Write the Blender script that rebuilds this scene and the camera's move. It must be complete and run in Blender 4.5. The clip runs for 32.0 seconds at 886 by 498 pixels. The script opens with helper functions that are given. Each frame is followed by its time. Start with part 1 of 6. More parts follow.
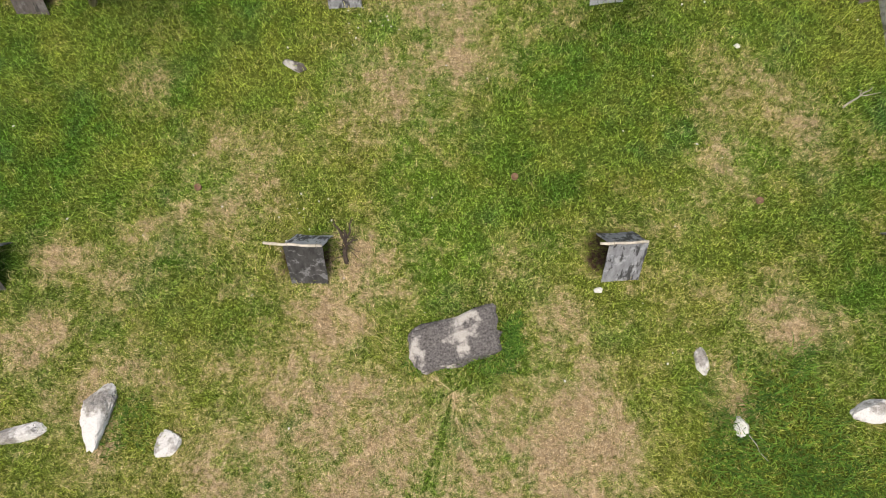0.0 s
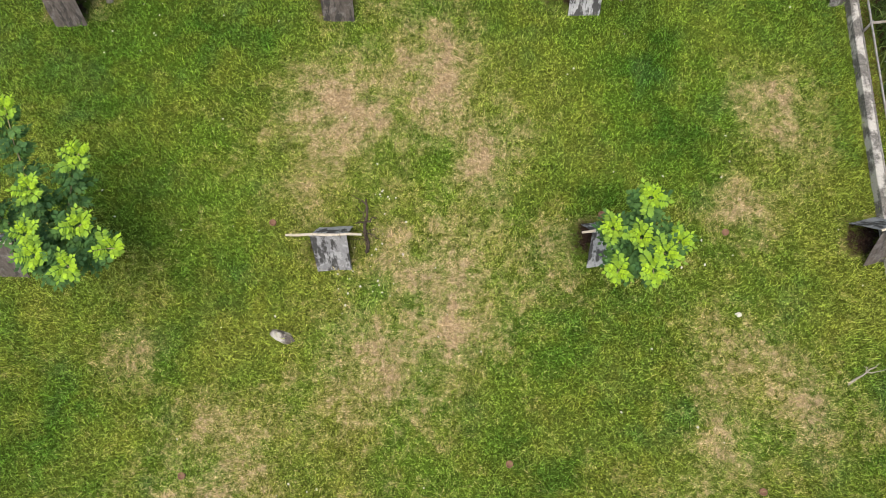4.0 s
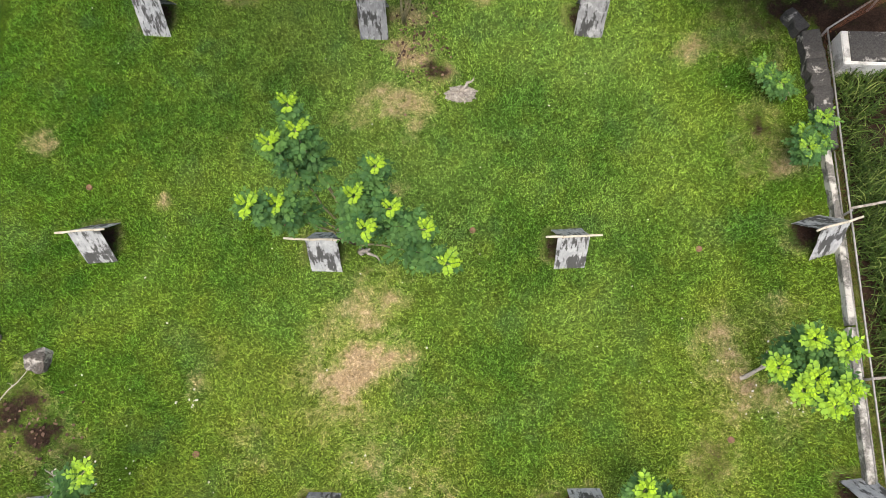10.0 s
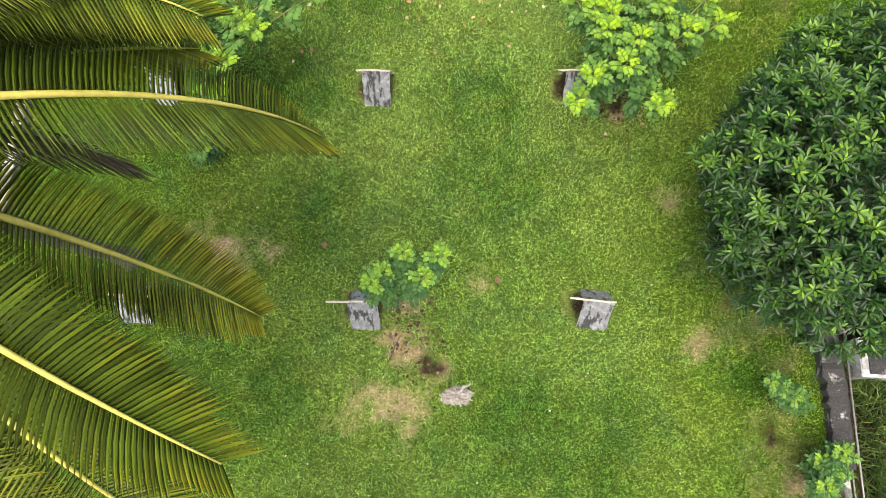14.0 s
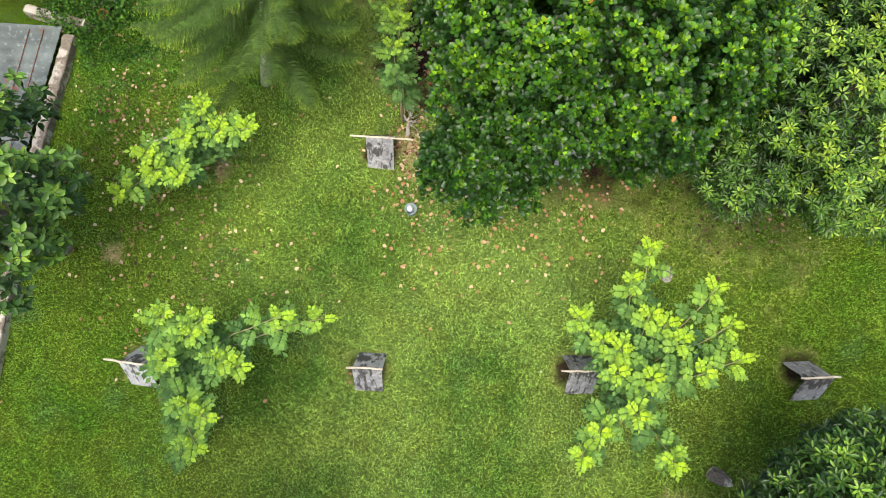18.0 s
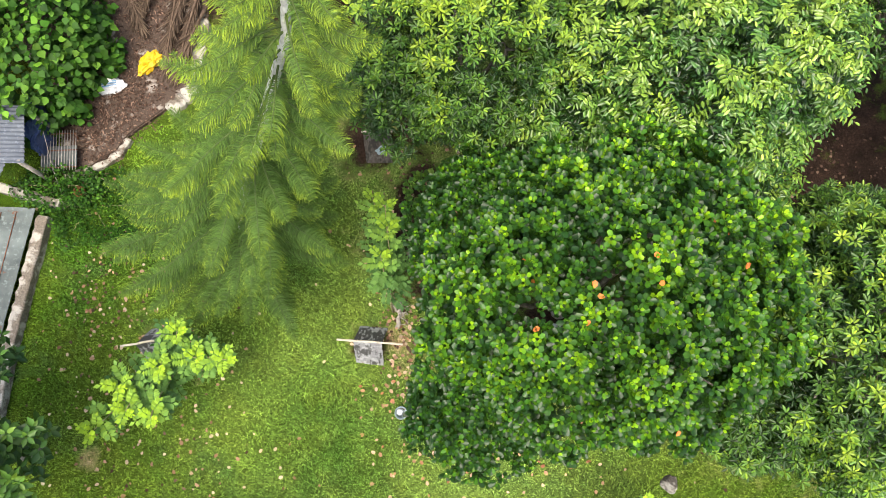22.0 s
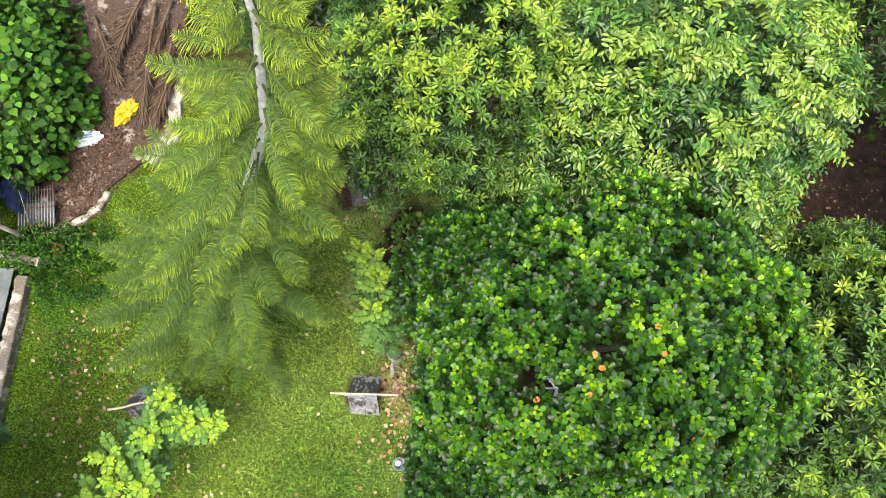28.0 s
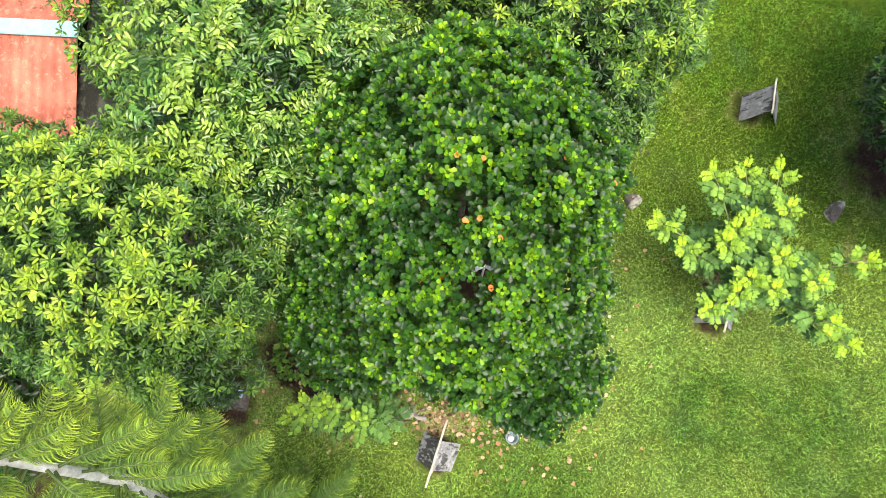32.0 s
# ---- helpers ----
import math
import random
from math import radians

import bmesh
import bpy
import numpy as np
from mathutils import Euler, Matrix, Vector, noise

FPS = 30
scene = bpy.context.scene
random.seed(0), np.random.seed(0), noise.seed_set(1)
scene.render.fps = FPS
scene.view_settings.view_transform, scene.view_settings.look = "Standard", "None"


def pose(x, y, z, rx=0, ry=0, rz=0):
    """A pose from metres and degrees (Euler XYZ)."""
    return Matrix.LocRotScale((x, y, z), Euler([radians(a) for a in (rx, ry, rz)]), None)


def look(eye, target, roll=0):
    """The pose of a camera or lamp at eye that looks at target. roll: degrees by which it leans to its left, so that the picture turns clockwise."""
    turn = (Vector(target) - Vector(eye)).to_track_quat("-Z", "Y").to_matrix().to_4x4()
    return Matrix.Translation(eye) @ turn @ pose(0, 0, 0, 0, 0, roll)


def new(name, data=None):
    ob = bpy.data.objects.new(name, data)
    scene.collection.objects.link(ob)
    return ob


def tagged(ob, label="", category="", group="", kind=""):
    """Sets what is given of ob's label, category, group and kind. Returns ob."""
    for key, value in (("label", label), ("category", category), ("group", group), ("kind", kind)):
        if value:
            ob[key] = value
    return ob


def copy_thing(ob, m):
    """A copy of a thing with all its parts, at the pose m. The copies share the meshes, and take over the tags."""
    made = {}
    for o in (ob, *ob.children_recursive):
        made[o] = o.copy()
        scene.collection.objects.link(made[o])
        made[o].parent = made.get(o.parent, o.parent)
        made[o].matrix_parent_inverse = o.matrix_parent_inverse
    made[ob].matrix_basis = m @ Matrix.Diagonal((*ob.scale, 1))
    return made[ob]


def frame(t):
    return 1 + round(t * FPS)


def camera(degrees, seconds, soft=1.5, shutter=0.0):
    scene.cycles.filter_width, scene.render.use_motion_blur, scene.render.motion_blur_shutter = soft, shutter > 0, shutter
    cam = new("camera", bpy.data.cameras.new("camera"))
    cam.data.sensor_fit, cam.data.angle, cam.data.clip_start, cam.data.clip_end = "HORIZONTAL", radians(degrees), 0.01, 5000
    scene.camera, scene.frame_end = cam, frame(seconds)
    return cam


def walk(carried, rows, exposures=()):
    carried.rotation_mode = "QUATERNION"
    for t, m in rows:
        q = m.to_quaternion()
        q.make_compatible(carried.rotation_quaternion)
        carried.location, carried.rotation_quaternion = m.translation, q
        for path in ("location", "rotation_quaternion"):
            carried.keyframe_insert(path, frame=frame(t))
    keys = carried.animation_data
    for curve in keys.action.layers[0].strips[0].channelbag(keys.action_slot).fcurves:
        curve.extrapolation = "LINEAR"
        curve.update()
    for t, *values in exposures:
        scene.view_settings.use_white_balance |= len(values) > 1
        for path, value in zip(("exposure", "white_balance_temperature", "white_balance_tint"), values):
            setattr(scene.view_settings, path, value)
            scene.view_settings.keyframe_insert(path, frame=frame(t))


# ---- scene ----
cam = camera(64.0, 32.0, soft=0.6)
PATH = [
    (0, (-0.064, -0.669, 11.535), (-0.077, -0.162, 9.6), -1.9),
    (0.5, (-0.093, -0.224, 11.596), (-0.102, 0.275, 9.659), -1.6),
    (1, (-0.086, 0.293, 11.662), (-0.093, 0.786, 9.724), -1.5),
    (1.5, (-0.12, 0.835, 11.748), (-0.122, 1.328, 9.81), -0.9),
    (2, (-0.087, 1.411, 11.833), (-0.091, 1.906, 9.895), -1.1),
    (2.5, (-0.056, 2.025, 11.951), (-0.06, 2.523, 10.014), -1.1),
    (4.5, (0.116, 4.737, 12.47), (0.104, 5.271, 10.543), -1.8),
    (5, (0.101, 5.521, 12.573), (0.095, 6.062, 10.648), -1.1),
    (5.5, (0.139, 6.324, 12.738), (0.129, 6.864, 10.813), -1.4),
    (6, (0.23, 7.177, 12.904), (0.211, 7.713, 10.977), -2.4),
    (6.5, (0.287, 8.044, 13.075), (0.263, 8.575, 11.147), -3.0),
    (7, (0.326, 8.915, 13.239), (0.301, 9.438, 11.308), -3.1),
    (7.5, (0.399, 9.759, 13.383), (0.366, 10.279, 11.452), -4.0),
    (8, (0.395, 10.553, 13.517), (0.366, 11.072, 11.586), -3.6),
    (8.5, (0.409, 11.35, 13.632), (0.379, 11.871, 11.701), -3.6),
    (9, (0.428, 12.159, 13.749), (0.398, 12.681, 11.819), -3.6),
    (9.5, (0.446, 12.984, 13.868), (0.416, 13.506, 11.938), -3.6),
    (10, (0.476, 13.796, 13.997), (0.445, 14.319, 12.067), -3.7),
    (10.5, (0.487, 14.585, 14.113), (0.457, 15.108, 12.183), -3.6),
    (11, (0.463, 15.405, 14.231), (0.436, 15.926, 12.3), -3.3),
    (11.5, (0.461, 16.205, 14.35), (0.435, 16.729, 12.42), -3.1),
    (12, (0.499, 16.965, 14.459), (0.471, 17.494, 12.531), -3.2),
    (12.5, (0.568, 17.741, 14.572), (0.537, 18.271, 12.644), -3.6),
    (13, (0.601, 18.497, 14.688), (0.569, 19.029, 12.76), -3.7),
    (13.5, (0.653, 19.248, 14.778), (0.615, 19.785, 12.851), -4.1),
    (14, (0.64, 20.011, 14.878), (0.604, 20.553, 12.953), -3.9),
    (14.5, (0.641, 20.774, 14.971), (0.605, 21.321, 13.048), -3.9),
    (16.5, (0.525, 24.322, 15.428), (0.516, 24.831, 13.494), -0.8),
    (17, (0.518, 25.188, 15.533), (0.51, 25.688, 13.597), -0.6),
    (17.5, (0.535, 26.005, 15.639), (0.525, 26.502, 13.702), -0.7),
    (18, (0.48, 26.844, 15.727), (0.475, 27.336, 13.789), -0.2),
    (18.5, (0.464, 27.699, 15.804), (0.456, 28.183, 13.864), -0.5),
    (19, (0.432, 28.494, 15.863), (0.428, 28.976, 13.922), 0.0),
    (19.5, (0.477, 29.346, 15.921), (0.47, 29.822, 13.979), -0.4),
    (20, (0.528, 30.169, 15.966), (0.518, 30.641, 14.023), -0.8),
    (20.5, (0.594, 30.894, 15.983), (0.577, 31.363, 14.039), -1.5),
    (21, (0.616, 31.422, 16.03), (0.6, 31.89, 14.085), -1.5),
    (21.5, (0.691, 31.581, 16.01), (0.67, 32.047, 14.065), -2.1),
    (22, (0.759, 31.611, 16.01), (0.737, 32.076, 14.065), -2.3),
    (22.5, (0.819, 31.649, 16.016), (0.796, 32.116, 14.072), -2.4),
    (23, (0.805, 31.748, 16.021), (0.785, 32.215, 14.076), -2.0),
    (23.5, (0.789, 31.908, 16.045), (0.773, 32.373, 14.1), -1.6),
    (24, (0.755, 31.949, 16.048), (0.745, 32.414, 14.103), -0.8),
    (24.5, (0.731, 31.917, 16.026), (0.726, 32.384, 14.082), -0.1),
    (25, (0.71, 31.974, 16.02), (0.709, 32.443, 14.076), 0.5),
    (25.5, (0.734, 32.144, 15.989), (0.729, 32.613, 14.045), -0.1),
    (27.5, (0.735, 32.643, 15.941), (0.727, 33.108, 13.995), -0.7),
    (28, (0.716, 32.618, 15.947), (0.727, 33.084, 14.002), -0.8),
    (28.5, (0.726, 32.591, 15.953), (0.785, 33.052, 14.007), -2.7),
    (29, (0.731, 32.587, 15.945), (0.847, 33.035, 13.999), -5.2),
    (29.5, (0.703, 32.602, 15.966), (0.872, 33.024, 14.018), -7.5),
    (30, (0.708, 32.592, 15.952), (0.919, 32.983, 14.002), -9.4),
    (30.5, (0.691, 32.616, 15.939), (0.937, 32.971, 13.986), -10.8),
    (31, (0.676, 32.622, 15.941), (0.959, 32.93, 13.986), -12.9),
    (31.5, (0.683, 32.641, 15.928), (0.993, 32.889, 13.968), -14.8),
    (32, (0.702, 32.649, 15.915), (1.029, 32.841, 13.951), -16.2),
]
EXPOSE = [(t, e, 7000.0, 9.0) for t, e in ((0.0, 1.05), (6.0, 1.33), (11.0, 1.58), (14.0, 1.76), (17.0, 1.8), (19.0, 1.86), (22.0, 2.0), (28.0, 2.04), (32.0, 2.2))]
walk(cam, [(t, look(eye, target, roll)) for t, eye, target, roll in PATH], EXPOSE)

# ---- light: bright overcast sky with a veiled sun ----
SUN_UP, SUN_ROUND = radians(74), radians(200)
world = bpy.data.worlds.new("world")
scene.world = world
world.use_nodes = True
wn = world.node_tree
sky = wn.nodes.new("ShaderNodeTexSky")
sky.sky_type, sky.sun_disc = "NISHITA", False
sky.sun_elevation, sky.sun_rotation = SUN_UP, SUN_ROUND
sky.air_density, sky.dust_density, sky.ozone_density = 1.0, 4.0, 1.0
wn.links.new(sky.outputs[0], wn.nodes["Background"].inputs[0])
wn.nodes["Background"].inputs[1].default_value = 0.090
sun = new("sun", bpy.data.lights.new("sun", "SUN"))
sun.data.energy, sun.data.angle, sun.data.color = 1.15, radians(40), (1.0, 0.97, 0.92)
way = Vector((math.sin(SUN_ROUND) * math.cos(SUN_UP), math.cos(SUN_ROUND) * math.cos(SUN_UP), math.sin(SUN_UP)))
sun.matrix_world = look(way * 50, (0, 0, 0))

rng = np.random.default_rng(7)
rnd = random.Random(11)


# ---- materials ----
class Nodes:
    """A node material with a Principled shader, and short ways to add nodes."""

    def __init__(self, name, rough=0.8, metal=0.0, spec=0.3):
        self.mat = bpy.data.materials.new(name)
        self.mat.use_nodes = True
        self.t = self.mat.node_tree
        self.b = self.t.nodes["Principled BSDF"]
        self.b.inputs["Roughness"].default_value = rough
        self.b.inputs["Metallic"].default_value = metal
        self.b.inputs["Specular IOR Level"].default_value = spec
        self.pos = self.add("ShaderNodeTexCoord").outputs["Object"]

    def add(self, kind, **sets):
        n = self.t.nodes.new(kind)
        for k, v in sets.items():
            n.inputs[k].default_value = v
        return n

    def link(self, a, b):
        self.t.links.new(a, b)

    def noise(self, scale, detail=4.0, rough=0.55, at=None):
        n = self.add("ShaderNodeTexNoise", Scale=scale, Detail=detail, Roughness=rough)
        self.link(at or self.pos, n.inputs["Vector"])
        return n.outputs["Fac"]

    def ramp(self, fac, stops):
        n = self.add("ShaderNodeValToRGB")
        e = n.color_ramp.elements
        while len(e) < len(stops):
            e.new(0.5)
        for el, (p, c) in zip(e, stops):
            el.position, el.color = p, (*c, 1)
        self.link(fac, n.inputs[0])
        return n.outputs[0]

    def steps(self, fac, lo, hi):
        n = self.add("ShaderNodeMapRange")
        n.inputs["From Min"].default_value, n.inputs["From Max"].default_value = lo, hi
        self.link(fac, n.inputs["Value"])
        return n.outputs[0]

    def mix(self, fac, a, b, mode="MIX"):
        n = self.t.nodes.new("ShaderNodeMix")
        n.data_type, n.blend_type = "RGBA", mode
        for value, slot in ((fac, 0), (a, 6), (b, 7)):
            if isinstance(value, (int, float)):
                n.inputs[slot].default_value = value
            elif isinstance(value, tuple):
                n.inputs[slot].default_value = (*value, 1)
            else:
                self.link(value, n.inputs[slot])
        return n.outputs[2]

    def math(self, op, a, b=0.0):
        n = self.t.nodes.new("ShaderNodeMath")
        n.operation = op
        for i, value in enumerate((a, b)):
            if isinstance(value, (int, float)):
                n.inputs[i].default_value = value
            else:
                self.link(value, n.inputs[i])
        return n.outputs[0]

    def attr(self, name):
        n = self.add("ShaderNodeAttribute")
        n.attribute_name = name
        return n.outputs["Fac"]

    def island(self):
        return self.add("ShaderNodeNewGeometry").outputs["Random Per Island"]

    def each(self):
        return self.add("ShaderNodeObjectInfo").outputs["Random"]

    def shifted(self):
        """Object coordinates moved by a random step for each object."""
        n = self.add("ShaderNodeVectorMath")
        n.operation = "ADD"
        self.link(self.pos, n.inputs[0])
        self.link(self.math("MULTIPLY", self.each(), 37.0), n.inputs[1])
        return n.outputs[0]

    def moved(self, by):
        """Object coordinates moved by a fixed step."""
        n = self.add("ShaderNodeVectorMath")
        n.operation = "ADD"
        self.link(self.pos, n.inputs[0])
        n.inputs[1].default_value = (by, by * 0.7, by * 0.3)
        return n.outputs[0]

    def bump(self, height, strength=0.4, distance=0.01):
        n = self.add("ShaderNodeBump", Strength=strength, Distance=distance)
        self.link(height, n.inputs["Height"])
        self.link(n.outputs[0], self.b.inputs["Normal"])

    def done(self, colour):
        if isinstance(colour, tuple):
            self.b.inputs["Base Color"].default_value = (*colour, 1)
        else:
            self.link(colour, self.b.inputs["Base Color"])
        return self.mat


def lawn_colour(m, blade):
    """Green lawn that turns to straw and soil where the sward is dry or bare."""
    broad, mid, clump, fine = m.noise(0.45, 3), m.noise(1.6, 5, 0.65), m.noise(9.0, 6, 0.75), m.noise(60, 3, 0.75)
    green = m.ramp(broad, [(0.36, (0.130, 0.285, 0.016)), (0.5, (0.190, 0.360, 0.022)), (0.64, (0.265, 0.430, 0.036))])
    green = m.mix(m.math("MULTIPLY", m.attr("south"), 0.50), green, (0.260, 0.415, 0.055))
    green = m.mix(m.math("MULTIPLY", m.attr("fresh"), 0.90), green, (0.370, 0.590, 0.125))
    green = m.mix(m.math("MULTIPLY", m.attr("lush_dim"), 0.75), green, (0.046, 0.160, 0.013))
    green = m.mix(m.math("MULTIPLY", m.steps(m.noise(0.9, 3, 0.6, m.moved(51.0)), 0.55, 0.68), 0.5), green, (0.115, 0.255, 0.070))
    sweep = m.math("ADD", m.math("MULTIPLY", m.noise(0.33, 3, 0.6, m.moved(17.0)), 0.55), m.math("MULTIPLY", m.noise(1.0, 4, 0.65, m.moved(29.0)), 0.45))
    green = m.mix(m.math("MULTIPLY", m.steps(sweep, 0.42, 0.60), m.math("SUBTRACT", m.math("ADD", 0.32, m.math("MULTIPLY", m.attr("south"), 0.62)), m.math("MULTIPLY", m.attr("lush_dim"), 0.28))), green, (0.365, 0.420, 0.062))
    green = m.mix(m.math("MULTIPLY", m.steps(mid, 0.46, 0.66), m.math("ADD", 0.22, m.math("MULTIPLY", m.attr("south"), 0.40))), green, (0.350, 0.400, 0.045))
    # Painted shade: dark green in the gaps between clumps.
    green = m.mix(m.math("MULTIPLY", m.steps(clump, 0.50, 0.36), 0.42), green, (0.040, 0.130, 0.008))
    straw = m.ramp(m.math("ADD", m.math("MULTIPLY", fine, 0.5), m.math("MULTIPLY", clump, 0.5)), [(0.36, (0.235, 0.155, 0.075)), (0.5, (0.43, 0.31, 0.172)), (0.64, (0.60, 0.48, 0.31))])
    straw = m.mix(m.steps(m.attr("bare"), 0.20, 0.62), straw, m.ramp(mid, [(0.3, (0.018, 0.011, 0.008)), (0.7, (0.062, 0.036, 0.025))]))
    rough = m.math("ADD", m.math("MULTIPLY", m.math("SUBTRACT", mid, 0.5), 1.0), m.math("MULTIPLY", m.math("SUBTRACT", clump, 0.5), 1.3))
    rough = m.math("ADD", rough, m.math("MULTIPLY", m.math("SUBTRACT", m.noise(4.0, 4, 0.7), 0.5), 1.3))
    rough = m.math("ADD", rough, m.math("MULTIPLY", m.math("SUBTRACT", fine, 0.5), 0.4 if blade else 1.3))
    worn = m.math("ADD", m.attr("dry"), m.math("MULTIPLY", rough, m.math("ADD", 0.55, m.math("MULTIPLY", m.attr("south"), 0.5))))
    if blade:
        worn = m.math("ADD", worn, m.math("MULTIPLY", m.math("SUBTRACT", m.island(), 0.5), m.math("ADD", 0.25, m.math("MULTIPLY", m.attr("south"), 0.55))))
    colour = m.mix(m.steps(worn, 0.30, 0.84), green, straw)
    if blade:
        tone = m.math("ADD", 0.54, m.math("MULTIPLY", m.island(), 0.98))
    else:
        # Ground kept dark: the shade between blades is put into its colour.
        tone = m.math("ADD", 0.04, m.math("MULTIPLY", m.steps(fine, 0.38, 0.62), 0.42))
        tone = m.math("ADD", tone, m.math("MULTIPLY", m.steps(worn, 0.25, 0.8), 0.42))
    # Finer dark gaps between tufts, painted over blades and ground alike.
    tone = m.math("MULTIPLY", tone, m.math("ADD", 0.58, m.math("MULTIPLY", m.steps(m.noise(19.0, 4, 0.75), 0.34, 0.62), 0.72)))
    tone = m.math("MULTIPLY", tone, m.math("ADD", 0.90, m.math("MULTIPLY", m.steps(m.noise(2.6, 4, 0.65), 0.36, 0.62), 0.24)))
    grey = m.add("ShaderNodeCombineXYZ")
    for i in range(3):
        m.link(tone, grey.inputs[i])
    return m.mix(1.0, colour, grey.outputs[0], "MULTIPLY")


def make_ground():
    m = Nodes("lawn soil and sward", 0.95, spec=0.1)
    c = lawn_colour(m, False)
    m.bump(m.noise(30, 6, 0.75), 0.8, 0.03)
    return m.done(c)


def make_blade():
    m = Nodes("grass blades", 0.6, spec=0.25)
    return m.done(lawn_colour(m, True))


def leaf(name, old, mid, young, rough=0.48, spec=0.28, tint=0.52):
    """Leaves: 'young' runs from 0 for old inner leaves, dark with painted shade, to 1 for fresh tips."""
    m = Nodes(name, rough, spec=spec)
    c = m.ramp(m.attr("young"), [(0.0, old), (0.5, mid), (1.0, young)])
    tone = m.math("ADD", 1.0 - tint, m.math("MULTIPLY", m.island(), 2 * tint))
    grey = m.add("ShaderNodeCombineXYZ")
    for i in range(3):
        m.link(tone, grey.inputs[i])
    c = m.mix(1.0, c, grey.outputs[0], "MULTIPLY")
    c = m.mix(m.math("MULTIPLY", m.noise(60, 3), 0.3), c, tuple(x * 0.6 for x in mid))
    m.b.inputs["Transmission Weight"].default_value = 0.0
    back = m.add("ShaderNodeBsdfTranslucent")
    m.link(m.mix(0.5, c, young), back.inputs["Color"])
    both = m.add("ShaderNodeMixShader", Fac=0.14)
    m.link(m.b.outputs[0], both.inputs[1])
    m.link(back.outputs[0], both.inputs[2])
    m.link(both.outputs[0], m.t.nodes["Material Output"].inputs["Surface"])
    return m.done(c)


def bark(name, dark, light, scale=14):
    m = Nodes(name, 0.9, spec=0.15)
    h = m.noise(scale, 6, 0.7, m.shifted())
    m.bump(h, 0.7, 0.02)
    return m.done(m.ramp(h, [(0.3, dark), (0.7, light)]))


def board(name, dark, light, spots, stain=0.5):
    """Weathered fibre board with pale lichen and black mould."""
    m = Nodes(name, 0.85, spec=0.2)
    p = m.shifted()
    grain = m.add("ShaderNodeMapping")
    grain.inputs["Scale"].default_value = (4, 1.2, 1.2)
    m.link(p, grain.inputs["Vector"])
    streak = m.noise(3.0, 6, 0.7, grain.outputs[0])
    smear = m.add("ShaderNodeMapping")
    smear.inputs["Scale"].default_value = (5.0, 1.0, 1.0)
    m.link(p, smear.inputs["Vector"])
    blot, fine, wide = m.noise(5.5, 6, 0.7, p), m.noise(45, 4, 0.7, p), m.noise(1.7, 5, 0.65, p)
    c = m.ramp(streak, [(0.3, dark), (0.68, light)])
    c = m.mix(m.math("MULTIPLY", m.steps(blot, 0.54, 0.57), spots), c, m.ramp(fine, [(0.3, tuple(x * 1.1 for x in light)), (0.7, (0.62, 0.62, 0.62))]))
    runs = m.math("ADD", m.math("MULTIPLY", m.noise(2.2, 6, 0.7, smear.outputs[0]), 0.55), m.math("MULTIPLY", wide, 0.45))
    c = m.mix(m.math("MULTIPLY", m.steps(runs, 0.495, 0.535), stain), c, (0.035, 0.034, 0.032))
    c = m.mix(m.math("MULTIPLY", m.steps(fine, 0.55, 0.75), 0.4), c, (0.08, 0.075, 0.068))
    m.bump(fine, 0.35, 0.004)
    return m.done(c)


def stone(name, dark, light, cap, edge=0.56):
    m = Nodes(name, 0.9, spec=0.2)
    p = m.shifted()
    n1, n2 = m.noise(2.4, 6, 0.65, p), m.noise(28, 6, 0.75, p)
    c = m.ramp(n2, [(0.3, dark), (0.7, light)])
    c = m.mix(m.steps(n1, edge - 0.04, edge + 0.05), c, m.ramp(n2, [(0.3, tuple(x * 0.75 for x in cap)), (0.7, cap)]))
    m.bump(n2, 0.8, 0.02)
    return m.done(c)


def plain(name, a, b, scale=12, rough=0.6, metal=0.0, spec=0.3, bump=0.2):
    m = Nodes(name, rough, metal, spec)
    n = m.noise(scale, 5, 0.65, m.shifted())
    m.bump(n, bump, 0.005)
    return m.done(m.ramp(n, [(0.3, a), (0.7, b)]))


def roofing(name, dark, light, rust=0.58):
    """Weathered roofing sheet with pale wear and rust spots."""
    m = Nodes(name, 0.6, 0.1, 0.3)
    p = m.shifted()
    n1, n2, n3 = m.noise(1.6, 5, 0.6, p), m.noise(9, 6, 0.7, p), m.noise(2.6, 5, 0.7, p)
    c = m.ramp(n1, [(0.3, dark), (0.7, light)])
    c = m.mix(m.math("MULTIPLY", m.steps(n2, 0.55, 0.62), 0.5), c, tuple(x * 1.7 for x in light))
    c = m.mix(m.math("MULTIPLY", m.steps(n3, rust, rust + 0.04), 0.85), c, m.ramp(n2, [(0.3, (0.07, 0.025, 0.014)), (0.7, (0.20, 0.085, 0.04))]))
    m.bump(n2, 0.2, 0.004)
    return m.done(c)


GROUND, BLADE = make_ground(), make_blade()
# Crown leaves: the first, near-black tone also paints inner shade.
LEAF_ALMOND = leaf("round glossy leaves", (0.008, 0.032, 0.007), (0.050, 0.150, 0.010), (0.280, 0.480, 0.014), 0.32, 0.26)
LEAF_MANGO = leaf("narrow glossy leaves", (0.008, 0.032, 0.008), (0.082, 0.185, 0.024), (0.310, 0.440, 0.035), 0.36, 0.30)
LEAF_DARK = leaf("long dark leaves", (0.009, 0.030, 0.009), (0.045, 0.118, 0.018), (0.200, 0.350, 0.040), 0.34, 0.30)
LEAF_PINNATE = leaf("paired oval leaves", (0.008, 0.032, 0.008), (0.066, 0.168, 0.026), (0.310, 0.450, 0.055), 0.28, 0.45)
